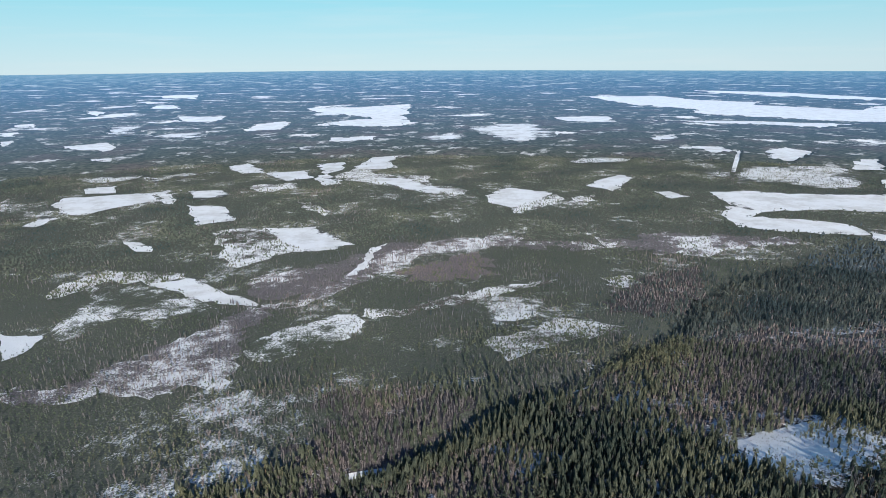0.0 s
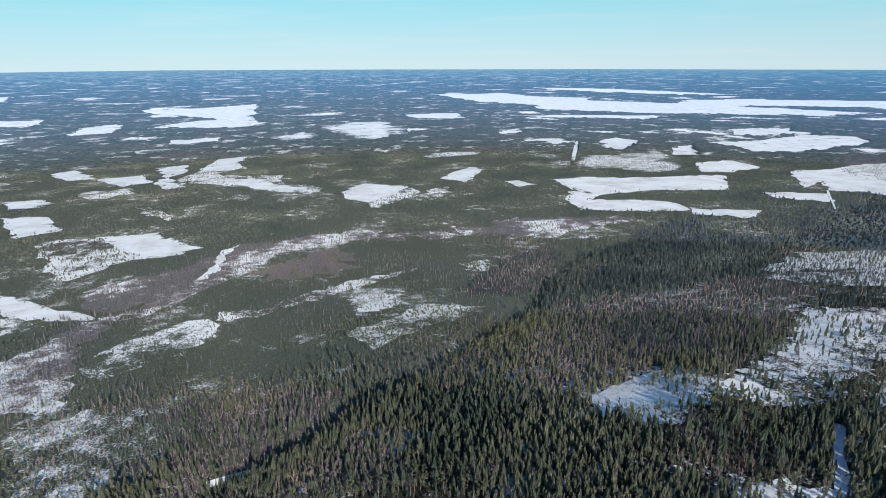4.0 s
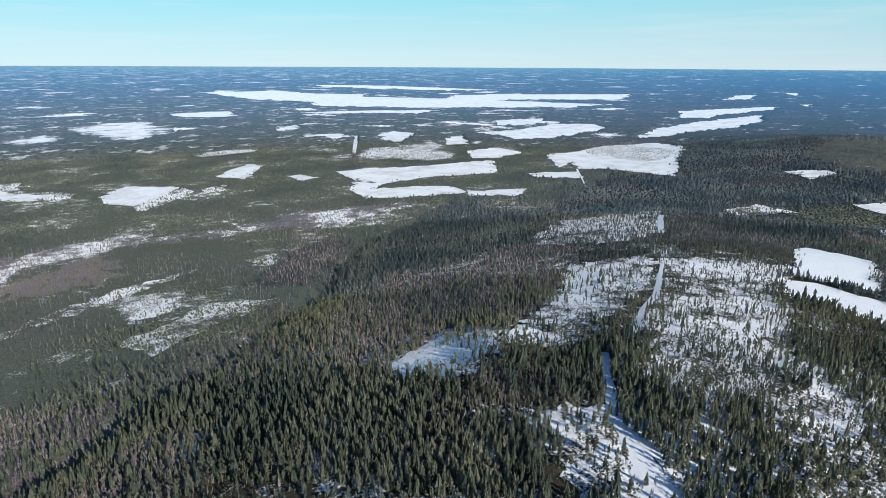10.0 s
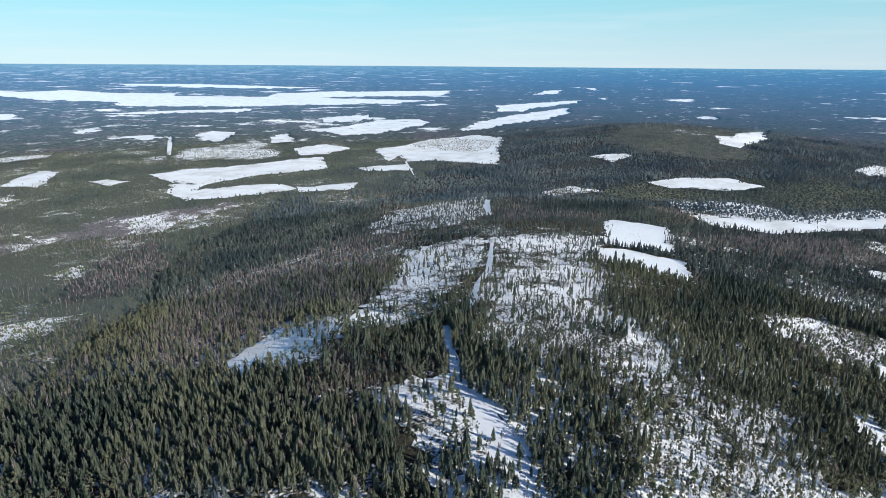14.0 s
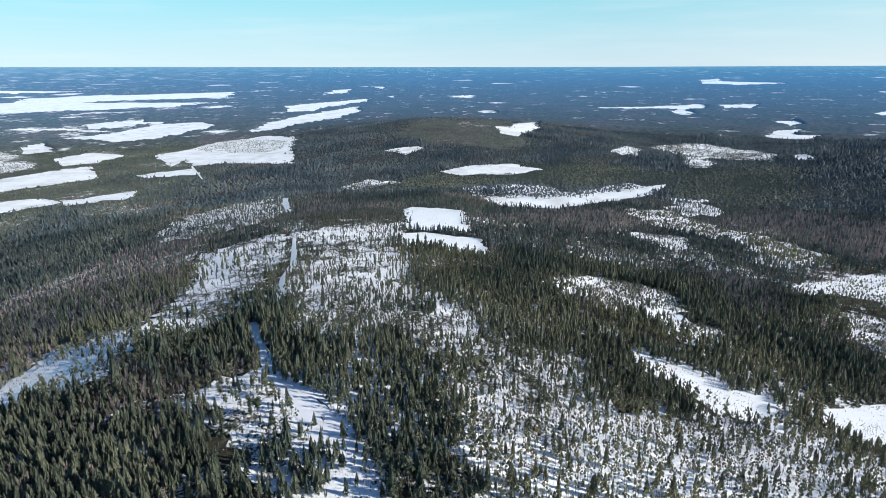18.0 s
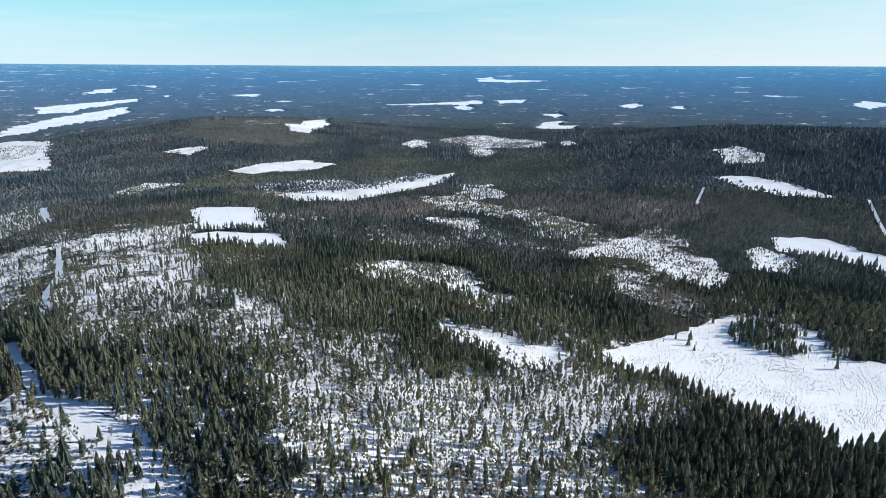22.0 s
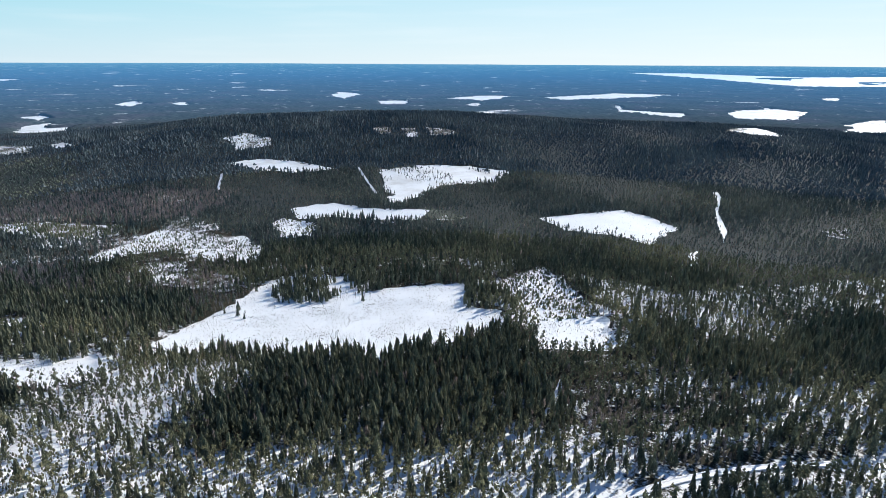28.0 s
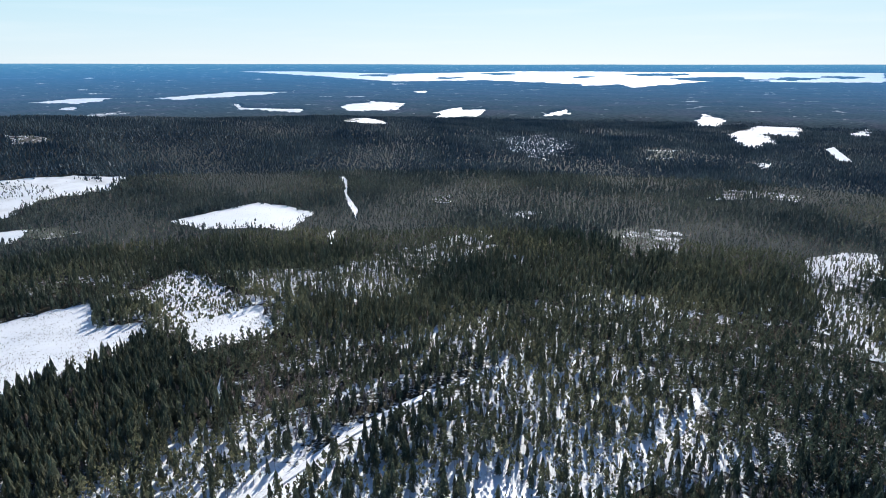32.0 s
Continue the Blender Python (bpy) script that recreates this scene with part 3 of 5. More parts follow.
clearing("open", "small far snowfield", [2456, -2061, 2564, -2291, 2294, -2031])
clearing("open", "bent far snowfield", [1984, -2679, 1916, -2632, 1767, -2458, 1468, -2477, 1353, -2245, 1682, -2301])
clearing("sparse", "far slope with trees on snow", [1323, -2530, 1538, -3126, 1584, -3659, 1174, -2969, 1179, -2495])
clearing("open", "thin far snowfield", [812, -1556, 817, -1732, 678, -1597, 740, -1541])
clearing("open", "small far snowfield", [1647, -4218, 1577, -4414, 1460, -3970])
clearing("open", "far snow-covered field", [872, -2476, 842, -2810, 737, -2467, 795, -2306])
clearing("open", "vast white frozen lake with wooded islands", [8511, -11744, 7530, -12395, 4416, -10642, 3157, -14154, -391, -14495, -3982, -13941, -2089, -7243, -1263, -7191, -681, -7663, 14, -5817, 180, -5247, 306, -6032, 614, -5640, 664, -6090, 1865, -7179, 2608, -6274, 4671, -8286])
clearing("open", "snowfield patch beyond the woods", [1400, -2671, 1433, -3122, 1174, -2957, 1040, -2487, 1177, -2339])
clearing("open", "snowfield patch beyond the woods", [758, -2119, 833, -2623, 691, -2703, 620, -2296])
clearing("open", "snowfield patch beyond the woods", [422, -2374, 374, -2803, 298, -2473])
clearing("open", "snowfield beside a far road", [-114, -2195, -181, -2719, -246, -2426, -189, -2179])
clearing("open", "bent white snowfield beside a far road", [-198, -1945, -311, -2236, -437, -2220, -376, -1936, -292, -1984, -302, -1778, -217, -1612, -205, -1722])
clearing("road", "short straight piece of a snowy road", [-384, -1683, -413, -1732, -390, -1482, -367, -1484])
clearing("open", "small snowfield in spruce woods", [-197, -1404, -230, -1414, -203, -1300])
clearing("scrub", "curved snowy gravel pit edge", [-81, -1008, -120, -1083, -179, -1093, -227, -1054, -206, -1007, -163, -1039, -120, -1008])
clearing("open", "snowfield beyond spruce woods", [-508, -2038, -610, -2240, -565, -1996])
clearing("sparse", "slope with thin spruces on snow", [386, -1567, 296, -1756, 174, -1520, 216, -1288, 295, -1382])
clearing("glade", "slope with thin spruces on snow", [33, -1550, -55, -1551, -28, -1357, 11, -1384])
clearing("sparse", "small glade with thin spruces on snow", [189, -813, 152, -841, 146, -791, 173, -778])
clearing("glade", "thin pine stand on snow", [64, -768, -35, -782, -36, -654, 19, -644])
clearing("sparse", "slope with thin pine stand on snow", [-159, -703, -244, -759, -147, -426, -128, -426, -122, -481, -126, -542])
clearing("road", "faint snow track between spruces and pines", [194, -213, 206, -234, 223, -261, 221, -262, 201, -233, 191, -213])
clearing("open", "small snow glade among pines", [-17, -274, -22, -308, -26, -317, -29, -303, -21, -266])
clearing("pinewood", "thin pine wood on snow along the road", [150, -147, 152, -190, 148, -234, 118, -262, 101, -327, 39, -311, -20, -357, -105, -452, -142, -419, -120, -254])
clearing("birch", "leafless birch stand on the hillside", [254, 597, 345, 697, 401, 649, 342, 488, 253, 403, 210, 420, 208, 486])
clearing("birch", "leafless birch stand below the hill", [-103, 432, -40, 440, 47, 403, 60, 327, -120, 361])
clearing("birch", "leafless birch strip below the hill", [-181, 479, -102, 537, -76, 504, -122, 438, -150, 409])
clearing("birch", "leafless birch stand beyond a cutover", [1069, -36, 1147, -146, 1079, -258, 1022, -330, 899, -295, 884, -217, 949, -124, 982, -50])
clearing("birch", "leafless birch stand beyond a cutover", [773, -23, 737, -69, 664, -92, 599, -95, 643, -39, 685, -17])
clearing("birch", "leafless birch stand near the hilltop", [812, 604, 912, 583, 804, 493, 727, 500])
clearing("glade", "thin young birch and pine growth on snow", [-254, 550, -161, 555, -94, 489, -93, 454, -132, 441, -132, 408, -149, 380, -194, 401, -215, 463])
clearing("glade", "thin young pine growth on snow", [-274, 404, -216, 421, -182, 371, -260, 380])
clearing("glade", "young pine growth with snow between rows", [-375, 458, -357, 474, -306, 454, -294, 396, -335, 400])
clearing("firs", "tall dark spruce stand on the hillside", [275, 675, 376, 815, 566, 963, 811, 1097, 428, 549, 417, 636, 340, 672, 247, 572])
clearing("tall", "tall dark spruce stand beside a snow-covered bog", [319, -78, 351, -107, 306, -195, 315, -302, 243, -277, 187, -215, 184, -179, 208, -132, 244, -70, 261, -64])
clearing("tall", "tall dark spruce stand", [866, 185, 972, -34, 819, -124, 569, -77, 478, -31, 589, 10, 617, 131, 741, 231])
clearing("tall", "tall dark spruce stand", [266, -381, 154, -591, 109, -433, 180, -315])
clearing("firs", "tall dark spruce stand on the hilltop edge", [375, 836, 525, 899, 722, 869, 552, 641, 478, 699, 400, 748, 296, 666])
clearing("firs", "tall dark spruce stand below the hilltop", [116, 356, 178, 344, 218, 265, 214, 212, 176, 160, 81, 277])
clearing("island", "low wooded island in a frozen lake", [4364, -9144, 4490, -10073, 4051, -9689, 3821, -8569])
clearing("island", "low wooded island in a frozen lake", [2893, -8376, 2774, -8768, 2475, -7590])
clearing("island", "low wooded island in a frozen lake", [3115, -11582, 2752, -12337, 2226, -10858, 2565, -10242])
clearing("island", "low wooded island in a frozen lake", [1239, -9191, 816, -9691, 841, -8347])
clearing("island", "low wooded island in a frozen lake", [599, -11643, -151, -12428, -647, -11095, 112, -9983])
clearing("island", "low wooded island in a frozen lake", [-108, -8575, -1013, -9811, -1036, -7803, -494, -7421])
clearing("island", "low wooded island in a frozen lake", [-1404, -9568, -1903, -9080, -1386, -7903])
clearing("island", "low wooded island in a frozen lake", [-2287, -14318, -2860, -14214, -2581, -14268])
clearing("island", "low wooded island in a frozen lake", [-2276, -10535, -2628, -10256, -2100, -8876])
clearing("island", "low wooded island in a frozen lake", [-3319, -14114, -3755, -14004, -3586, -14048])
clearing("pinewood", "thin pine wood on snow beside the trail", [633, 468, 740, 376, 500, 222, 394, 122, 410, 51, 339, 37, 209, 135, 244, 165, 271, 220, 370, 310, 516, 395])
clearing("pinewood", "thin spruce and pine wood on snow", [236, -426, 229, -529, 207, -640, 174, -593, 176, -477, 195, -383])
clearing("pinewood", "thin pine wood on snow beyond the spruces", [385, -453, 283, -487, 194, -723, 163, -619, 227, -433, 269, -391])
clearing("pinewood", "thin pine wood on snow", [430, 245, 427, 155, 370, 111, 306, 116, 293, 150, 300, 178])
clearing("pinewood", "thin pine wood on snow in front of spruces", [383, 1, 361, -35, 275, -65, 254, -73, 213, -136, 188, -183, 176, -209, 126, -277, 93, -382, 59, -263, 249, 8])
clearing("birch", "leafless birch stand on the hillside", [170, 465, 282, 636, 387, 726, 451, 662, 452, 546, 328, 446, 251, 420, 189, 388])
clearing("birch", "leafless birch stand on the hillside", [310, 451, 449, 641, 566, 716, 655, 694, 608, 592, 487, 523, 370, 465])
clearing("road", "narrow shaded forest road between woods", [-75, 397, -39, 410, 0, 433, 32, 473, 86, 509, 140, 537, 138, 527, 85, 498, 32, 464, 0, 425, -38, 404, -73, 392])
clearing("grove", "dense grove", [502, -199, 525, -216, 521, -234, 507, -250, 483, -256, 447, -238, 449, -217, 464, -199, 477, -193])
clearing("copse", "loose group of pines", [956, -631, 920, -694, 833, -677, 839, -609])
clearing("copse", "loose group of pines", [897, -757, 850, -786, 826, -737])
clearing("copse", "few pines", [492, -160, 474, -170, 443, -157, 458, -150])
clearing("copse", "few pines", [448, -255, 447, -265, 424, -252, 425, -244])
clearing("copse", "row of trees", [1761, 54, 1763, 25, 1611, 21, 1611, 45])
clearing("nursery", "young green growth", [1472, 1475, 1698, 1528, 1722, 1354, 1630, 1191, 1506, 1172, 1503, 1328])
clearing("nursery", "young green growth", [1029, 2022, 1176, 1958, 1159, 1892, 1003, 1927])
clearing("open", "small snow glade in pine woods", [-605, 1140, -565, 1127, -518, 1067, -547, 1068])
clearing("scrub", "thin snowy cutover in the lowland", [-1091, 1849, -976, 1942, -876, 1840, -948, 1752])
clearing("scrub", "thin snowy cutover in the lowland", [-908, 1836, -766, 1948, -729, 1859, -833, 1744])
clearing("open", "thin snow-covered meadow", [-979, 1690, -904, 1727, -859, 1622, -935, 1612])
clearing("glade", "thin young growth on snow", [-757, 1330, -685, 1415, -587, 1278, -679, 1248])
clearing("scrub", "thin line of snowy clearing", [-337, 1458, -297, 1444, -253, 1356, -256, 1323, -293, 1390])
clearing("scrub", "small snowy bog with dwarf pines", [315, 1502, 380, 1543, 375, 1465, 328, 1438])
clearing("glade", "thin growth on snow", [331, 1284, 399, 1312, 431, 1261, 365, 1231])
clearing("scrub", "small snowy cutover", [799, 1897, 884, 1913, 828, 1752, 755, 1729])
clearing("open", "small snow-covered field", [1214, 2326, 1299, 2368, 1324, 2208, 1135, 2025, 1101, 2066])
clearing("open", "thin snow-covered meadow", [-1289, 2275, -1218, 2298, -1137, 2159, -1209, 2165])
clearing("scrub", "thin snowy clearing", [-613, 2553, -522, 2619, -465, 2436, -547, 2411])
clearing("scrub", "thin snowy clearing", [-526, 1702, -417, 1738, -383, 1655, -478, 1613])
clearing("glade", "thin growth on snow", [-1100, 1568, -1034, 1578, -874, 1371, -917, 1330, -999, 1377, -1091, 1513])
clearing("glade", "thin growth on snow", [-801, 1639, -631, 1513, -607, 1450, -686, 1449])
clearing("glade", "thin growth on snow", [490, 1072, 586, 1045, 615, 1010, 532, 1012])
clearing("glade", "thin growth on snow", [343, 1280, 416, 1306, 421, 1245, 356, 1239])
clearing("scrub", "narrow line of snowy clearing", [-352, 1503, -310, 1458, -256, 1374, -259, 1339, -310, 1408])
clearing("glade", "thin growth on snow", [187, 1452, 267, 1457, 309, 1402, 213, 1376])
clearing("glade", "thin wood with snow between trees on a far hill", [1783, 896, 1988, 871, 2052, 739, 2058, 578, 1798, 437, 1599, 522, 1577, 702, 1643, 818])
clearing("tall", "dark spruce wood on a far ridge", [1392, -437, 2594, -1113, 2664, -1673, 2197, -2009, 976, -906, 983, -732, 1065, -569, 1195, -458])
clearing("scrub", "small snowy cutover", [1729, 239, 1853, 215, 1798, 162, 1682, 165])
clearing("sparse", "thin trees on snow beyond the bog", [1189, 62, 1200, 2, 1103, -36, 1057, 26])
clearing("scrub", "thin snowy cutover", [910, 100, 913, 19, 853, 3, 836, 33])
clearing("open", "bright snow glade among pines", [57, -173, 57, -193, 46, -200, 35, -198, 30, -183])
clearing("open", "small snow glade among pines", [226, -17, 232, -27, 217, -30, 212, -22])
clearing("glade", "thin snowy gaps in spruce wood", [491, -346, 489, -373, 464, -375, 466, -348])
clearing("scrub", "narrow snowy gap below a bog", [704, -434, 690, -461, 657, -430, 669, -416])
clearing("glade", "thin trees on snow beyond the bog", [701, -507, 661, -536, 617, -529, 636, -487])
clearing("scrub", "low snowy clearing far in the woods", [312, -859, 293, -911, 278, -839])
clearing("thick", "dense mixed wood beside the trail", [335, 281, 356, 273, 317, 228, 289, 190, 264, 151, 233, 118, 219, 130, 240, 156, 257, 182, 270, 212, 287, 238])
# Trees set taller and denser here to shade the glade.
clearing("thick", "dense tall wood above the glade", [267, 365, 291, 346, 296, 313, 229, 256, 195, 291, 196, 331, 213, 330, 250, 334])
clearing("scrub", "pale snowy bog edge", [461, 1186, 527, 1173, 486, 1093, 433, 1074])
clearing("thick", "tall dark wood along the forest road", [-70, 385, -37, 398, 1, 419, 33, 458, 85, 491, 137, 521, 142, 484, 88, 446, 39, 411, 2, 386, -33, 367, -46, 362])
clearing("firs", "tall dark spruce stand on the hillside", [65, 321, 109, 418, 226, 573, 441, 565, 246, 294])
clearing("open", "snow clearing where the trail widens", [177, 151, 197, 164, 217, 164, 228, 154, 225, 136, 211, 124, 190, 104])
clearing("dusted", "dense pine wood with a little snow", [373, 307, 468, 317, 493, 250, 443, 195, 379, 130, 326, 97, 272, 113, 261, 150, 281, 192, 288, 225])
clearing("roadside", "thin pines on snow along the road", [129, -159, 128, -199, 118, -227, 98, -263, 85, -253, 93, -214, 100, -186, 100, -167])
clearing("roadside", "thin pines on snow along the road", [141, -164, 138, -198, 126, -239, 107, -271, 99, -260, 117, -227, 128, -196, 132, -161])
clearing("youngwood", "olive young pine wood round a field", [1044, 562, 1231, 619, 1350, 573, 1481, 432, 1577, 228, 1468, 77, 1280, 68, 1243, 226, 1192, 327, 1095, 411, 1064, 487])
clearing("youngwood", "olive young pine wood", [1524, 71, 1504, -198, 1155, -151, 1123, -5, 1214, 52])
clearing("birch", "leafless birch growth on an old cutover", [922, 257, 1028, 238, 1061, 123, 995, 74, 891, 106, 849, 180])
clearing("roadside", "few trees on a snow clearing", [181, 161, 198, 168, 218, 166, 230, 155, 225, 141, 206, 135, 189, 131])
clearing("grove", "dense pine wood", [340, 199, 366, 191, 331, 152, 285, 127, 247, 100, 228, 75, 213, 77, 215, 135])
clearing("copse", "thin pines on a snow slope", [292, 365, 340, 392, 402, 421, 478, 455, 564, 489, 614, 484, 555, 429, 468, 375, 442, 375, 403, 355, 378, 360, 331, 340, 288, 333])
clearing("dusted", "pine wood with a little snow", [195, 109, 229, 119, 259, 105, 265, 66, 251, 31, 227, 23])
clearing("dusted", "dense pine wood with a little snow", [436, 317, 422, 272, 364, 213, 321, 166, 284, 133, 254, 101, 238, 72, 208, 56, 202, 129, 231, 155, 256, 181, 260, 199])

# Belt of taller trees added beside the trench to darken it with shade.
clearing("thick", "tall dark spruces along the foot of the hill", [5, 427, 34, 467, 72, 499, 139, 546, 268, 675, 356, 811, 451, 917, 587, 989, 609, 964, 473, 892, 378, 786, 290, 650, 161, 521, 94, 474, 56, 442, 27, 402])
# Further tall trees added along the glade's south edge, for its shade.
clearing("tall", "tall dark wood south of a shaded glade", [150, 330, 172, 344, 190, 340, 210, 328, 250, 331, 266, 357, 304, 398, 322, 396, 304, 342, 240, 306, 160, 312])
clearing("bald", "few thin pines on snow beside the trail", [224, 251, 246, 247, 272, 229, 256, 198, 239, 173, 220, 148, 193, 169, 201, 188, 218, 216])

clearing("open", "long tapering snowfield between young woods", [-444, 887, -419, 904, -399, 919, -365, 897, -334, 871, -297, 844, -266, 820, -255, 801, -301, 808, -348, 829, -402, 863])
clearing("scrub", "snowy edge of a young plantation with tracks", [-571, 842, -577, 878, -568, 908, -565, 935, -533, 958, -408, 943, -399, 919, -444, 887, -502, 906, -526, 885, -497, 842, -500, 830, -528, 867, -544, 844, -557, 826])
clearing("rows", "young pine plantation with thin rows of snow", [-531, 801, -498, 841, -470, 883, -399, 857, -307, 792, -291, 767, -323, 743, -372, 755, -430, 754, -445, 702, -467, 692, -498, 751])
clearing("snowbirch", "leafless birch belt with snow between trunks", [-452, 571, -417, 570, -384, 572, -370, 612, -349, 632, -323, 675, -307, 701, -288, 727, -280, 766, -267, 798, -225, 817, -227, 765, -246, 726, -247, 690, -234, 628, -219, 561, -268, 570, -272, 553, -329, 555, -374, 537, -404, 540, -443, 557])
clearing("belt", "leafless birch belt along a stream valley", [-226, 790, -201, 854, -150, 956, -127, 1090, -99, 1124, -25, 1138, 85, 1188, 235, 1154, 348, 1172, 472, 1209, 567, 1170, 677, 1132, 661, 1103, 536, 1101, 422, 1071, 330, 1108, 226, 1106, 90, 1116, 16, 1075, -53, 1022, -86, 954, -125, 900, -153, 859, -190, 802])
clearing("belt", "leafless birch growth beside a stream valley", [-300, 910, -241, 955, -176, 1005, -144, 1056, -151, 962, -201, 854, -252, 827, -284, 855])
clearing("birch", "leafless birch stand at the foot of the hill", [231, 807, 279, 922, 348, 969, 438, 1010, 388, 880, 336, 794, 272, 766])
clearing("birch", "leafless birch stand in the lowland", [-127, 553, -70, 546, 7, 539, 32, 499, -4, 457, -39, 425, -62, 391, -100, 379, -122, 435, -94, 489])
clearing("snowbirch", "pale snowy bog in a birch belt", [460, 1191, 526, 1177, 550, 1155, 480, 1090, 434, 1078])
clearing("brush", "brown brushy cutover without snow", [-77, 959, -23, 997, 16, 1048, 78, 1086, 73, 943, 13, 915, -56, 902])
clearing("open", "narrow snow streak along a stream", [-155, 929, -137, 1000, -131, 1089, -103, 1118, -117, 1070, -125, 995, -137, 938])
clearing("furrows", "furrowed young plantation with lines of snow", [-225, 654, -221, 689, -201, 717, -164, 746, -139, 769, -112, 768, -101, 709, -125, 681, -159, 654, -190, 624, -217, 629])
clearing("scrub", "narrow strip of snow between young pines", [-108, 760, -107, 789, -73, 790, -43, 796, 4, 845, 55, 879, 82, 896, 180, 936, 167, 917, 97, 872, 53, 839, -4, 799, -49, 766, -85, 759])
clearing("glade", "thin young pines on snow", [-19, 767, 53, 841, 139, 877, 192, 888, 178, 857, 139, 819, 124, 771, 61, 738])
clearing("scrub", "small snowy strip in young woods", [63, 764, 87, 782, 122, 784, 114, 759, 72, 746])
clearing("scrub", "snowy clearing with brown brush", [48, 674, 57, 688, 81, 692, 126, 736, 159, 762, 186, 748, 232, 730, 230, 711, 186, 689, 141, 668, 96, 631, 67, 607, 64, 635, 53, 652])
clearing("open", "snow-covered bog bay", [-284, 1951, -270, 2098, -246, 2231, -158, 2265, -176, 2114, -139, 1985, -218, 1959])
clearing("scrub", "wide snowy bog dotted with dwarf pines", [-312, 1877, -255, 1969, -138, 1835, -54, 1829, -35, 1715, 73, 1604, 53, 1552, -33, 1573, -125, 1650, -210, 1734, -283, 1779])
clearing("open", "bare snow in a wide bog", [-209, 1799, -102, 1786, -58, 1694, 33, 1614, -18, 1565, -101, 1633])
clearing("glade", "thin growth on a snowy bog", [-208, 1582, -122, 1601, 67, 1551, 92, 1490, -31, 1448, -127, 1478])
clearing("glade", "thin growth on snow beside a pond", [157, 1392, 236, 1445, 372, 1511, 343, 1442, 226, 1380, 159, 1350])
clearing("sparse", "shaded snow glade below the hilltop", [166, 354, 194, 369, 215, 390, 241, 401, 270, 415, 308, 426, 304, 415, 273, 398, 305, 392, 295, 366, 265, 344, 229, 332, 202, 341, 190, 361])
clearing("open", "open blue-shaded snow below the hilltop", [205, 386, 227, 397, 248, 405, 274, 415, 307, 424, 282, 407, 259, 396, 240, 378, 258, 367, 250, 349, 228, 342, 218, 358, 210, 371, 201, 376])
clearing("pinewood", "thin pine wood on snow beyond the road", [126, -289, 124, -374, 78, -402, 29, -403, -17, -421, -17, -279, 40, -228, 81, -273])
clearing("tall", "dark spruce band beyond the pines", [233, -400, 178, -406, 180, -534, 147, -600, -17, -599, -17, -463, 32, -434, 85, -438, 134, -403, 156, -355, 199, -357])
clearing("road", "snow-covered trail between pines", [334, 293, 338, 289, 299, 250, 278, 223, 258, 193, 239, 169, 222, 149, 213, 155, 226, 171, 244, 194, 267, 225, 294, 255])
clearing("firs", "dark spruce wood on the shaded slope", [363, 845, 427, 921, 523, 977, 633, 990, 840, 903, 607, 638, 498, 648, 371, 679, 249, 590, 179, 528, 258, 686])
clearing("birch", "leafless birch stand on the shaded slope", [230, 573, 353, 672, 483, 628, 543, 565, 458, 469, 356, 451, 265, 428, 197, 438, 182, 474])
clearing("firs", "dark spruce wood below the birches", [102, 432, 181, 472, 196, 436, 264, 426, 353, 448, 316, 397, 236, 377, 158, 343, 66, 361])
clearing("firs", "dark spruce wood behind a snow-covered bog", [541, -191, 510, -234, 604, -307, 553, -335, 505, -416, 450, -394, 426, -416, 569, -543, 655, -429, 715, -316, 634, -210])
clearing("sparse", "thin pine wood on snow along the trail", [440, 331, 480, 249, 420, 197, 347, 165, 303, 178, 298, 207, 338, 261])
clearing("bald", "few thin pines on the snowy hilltop", [416, 199, 424, 172, 391, 131, 376, 123, 340, 138, 353, 170])
clearing("bald", "thin pines on snow over the hilltop", [641, 458, 643, 340, 518, 260, 454, 242, 424, 296, 551, 403])
clearing("grove", "dark spruce belt across the hilltop", [572, 201, 579, 138, 491, 70, 471, 19, 465, -28, 415, -60, 417, -27, 443, 34, 389, 65, 385, 98, 398, 127, 443, 184, 508, 249])
clearing("grove", "dark spruces beside a snowfield", [406, 68, 426, 49, 383, 0, 361, -7, 341, 24, 334, 51])
clearing("firs", "dark spruce wood on the far side of the hilltop", [706, 233, 818, 166, 936, 35, 884, -66, 733, -108, 588, -125, 534, -141, 453, -123, 445, -73, 496, -33, 571, -3, 689, 16, 682, 87, 629, 138, 570, 170])
clearing("grove", "tall conifers that shade the trail", [321, 269, 279, 230, 258, 180, 235, 155, 224, 130, 230, 117, 249, 148, 272, 179, 287, 216, 328, 261])
clearing("bald", "snowy hilltop slope with a few pines", [528, 528, 589, 517, 616, 464, 511, 391, 453, 374, 354, 320, 306, 330, 287, 355, 373, 386])
clearing("bald", "blue-shaded snow glade below the hilltop", [282, 348, 242, 318, 214, 311, 193, 339, 164, 348, 212, 380, 255, 377])
clearing("sparse", "thin pines on snow beside the spruces", [363, 121, 372, 101, 375, 57, 345, 40, 305, 58, 253, 95, 309, 108])
clearing("thick", "mixed pine and spruce wood below the hilltop", [285, 166, 323, 141, 314, 118, 247, 103, 220, 127])
clearing("bald", "snowy knoll with a few pines beside the trail", [223, 249, 241, 239, 261, 225, 246, 192, 224, 160, 223, 133, 219, 130, 185, 163, 206, 190, 213, 211])
clearing("bald", "snowy cutover with thin pines among spruces", [612, 134, 636, 98, 656, 42, 601, 12, 547, 3, 514, -30, 488, -21, 496, 8, 535, 33, 538, 67, 551, 99])
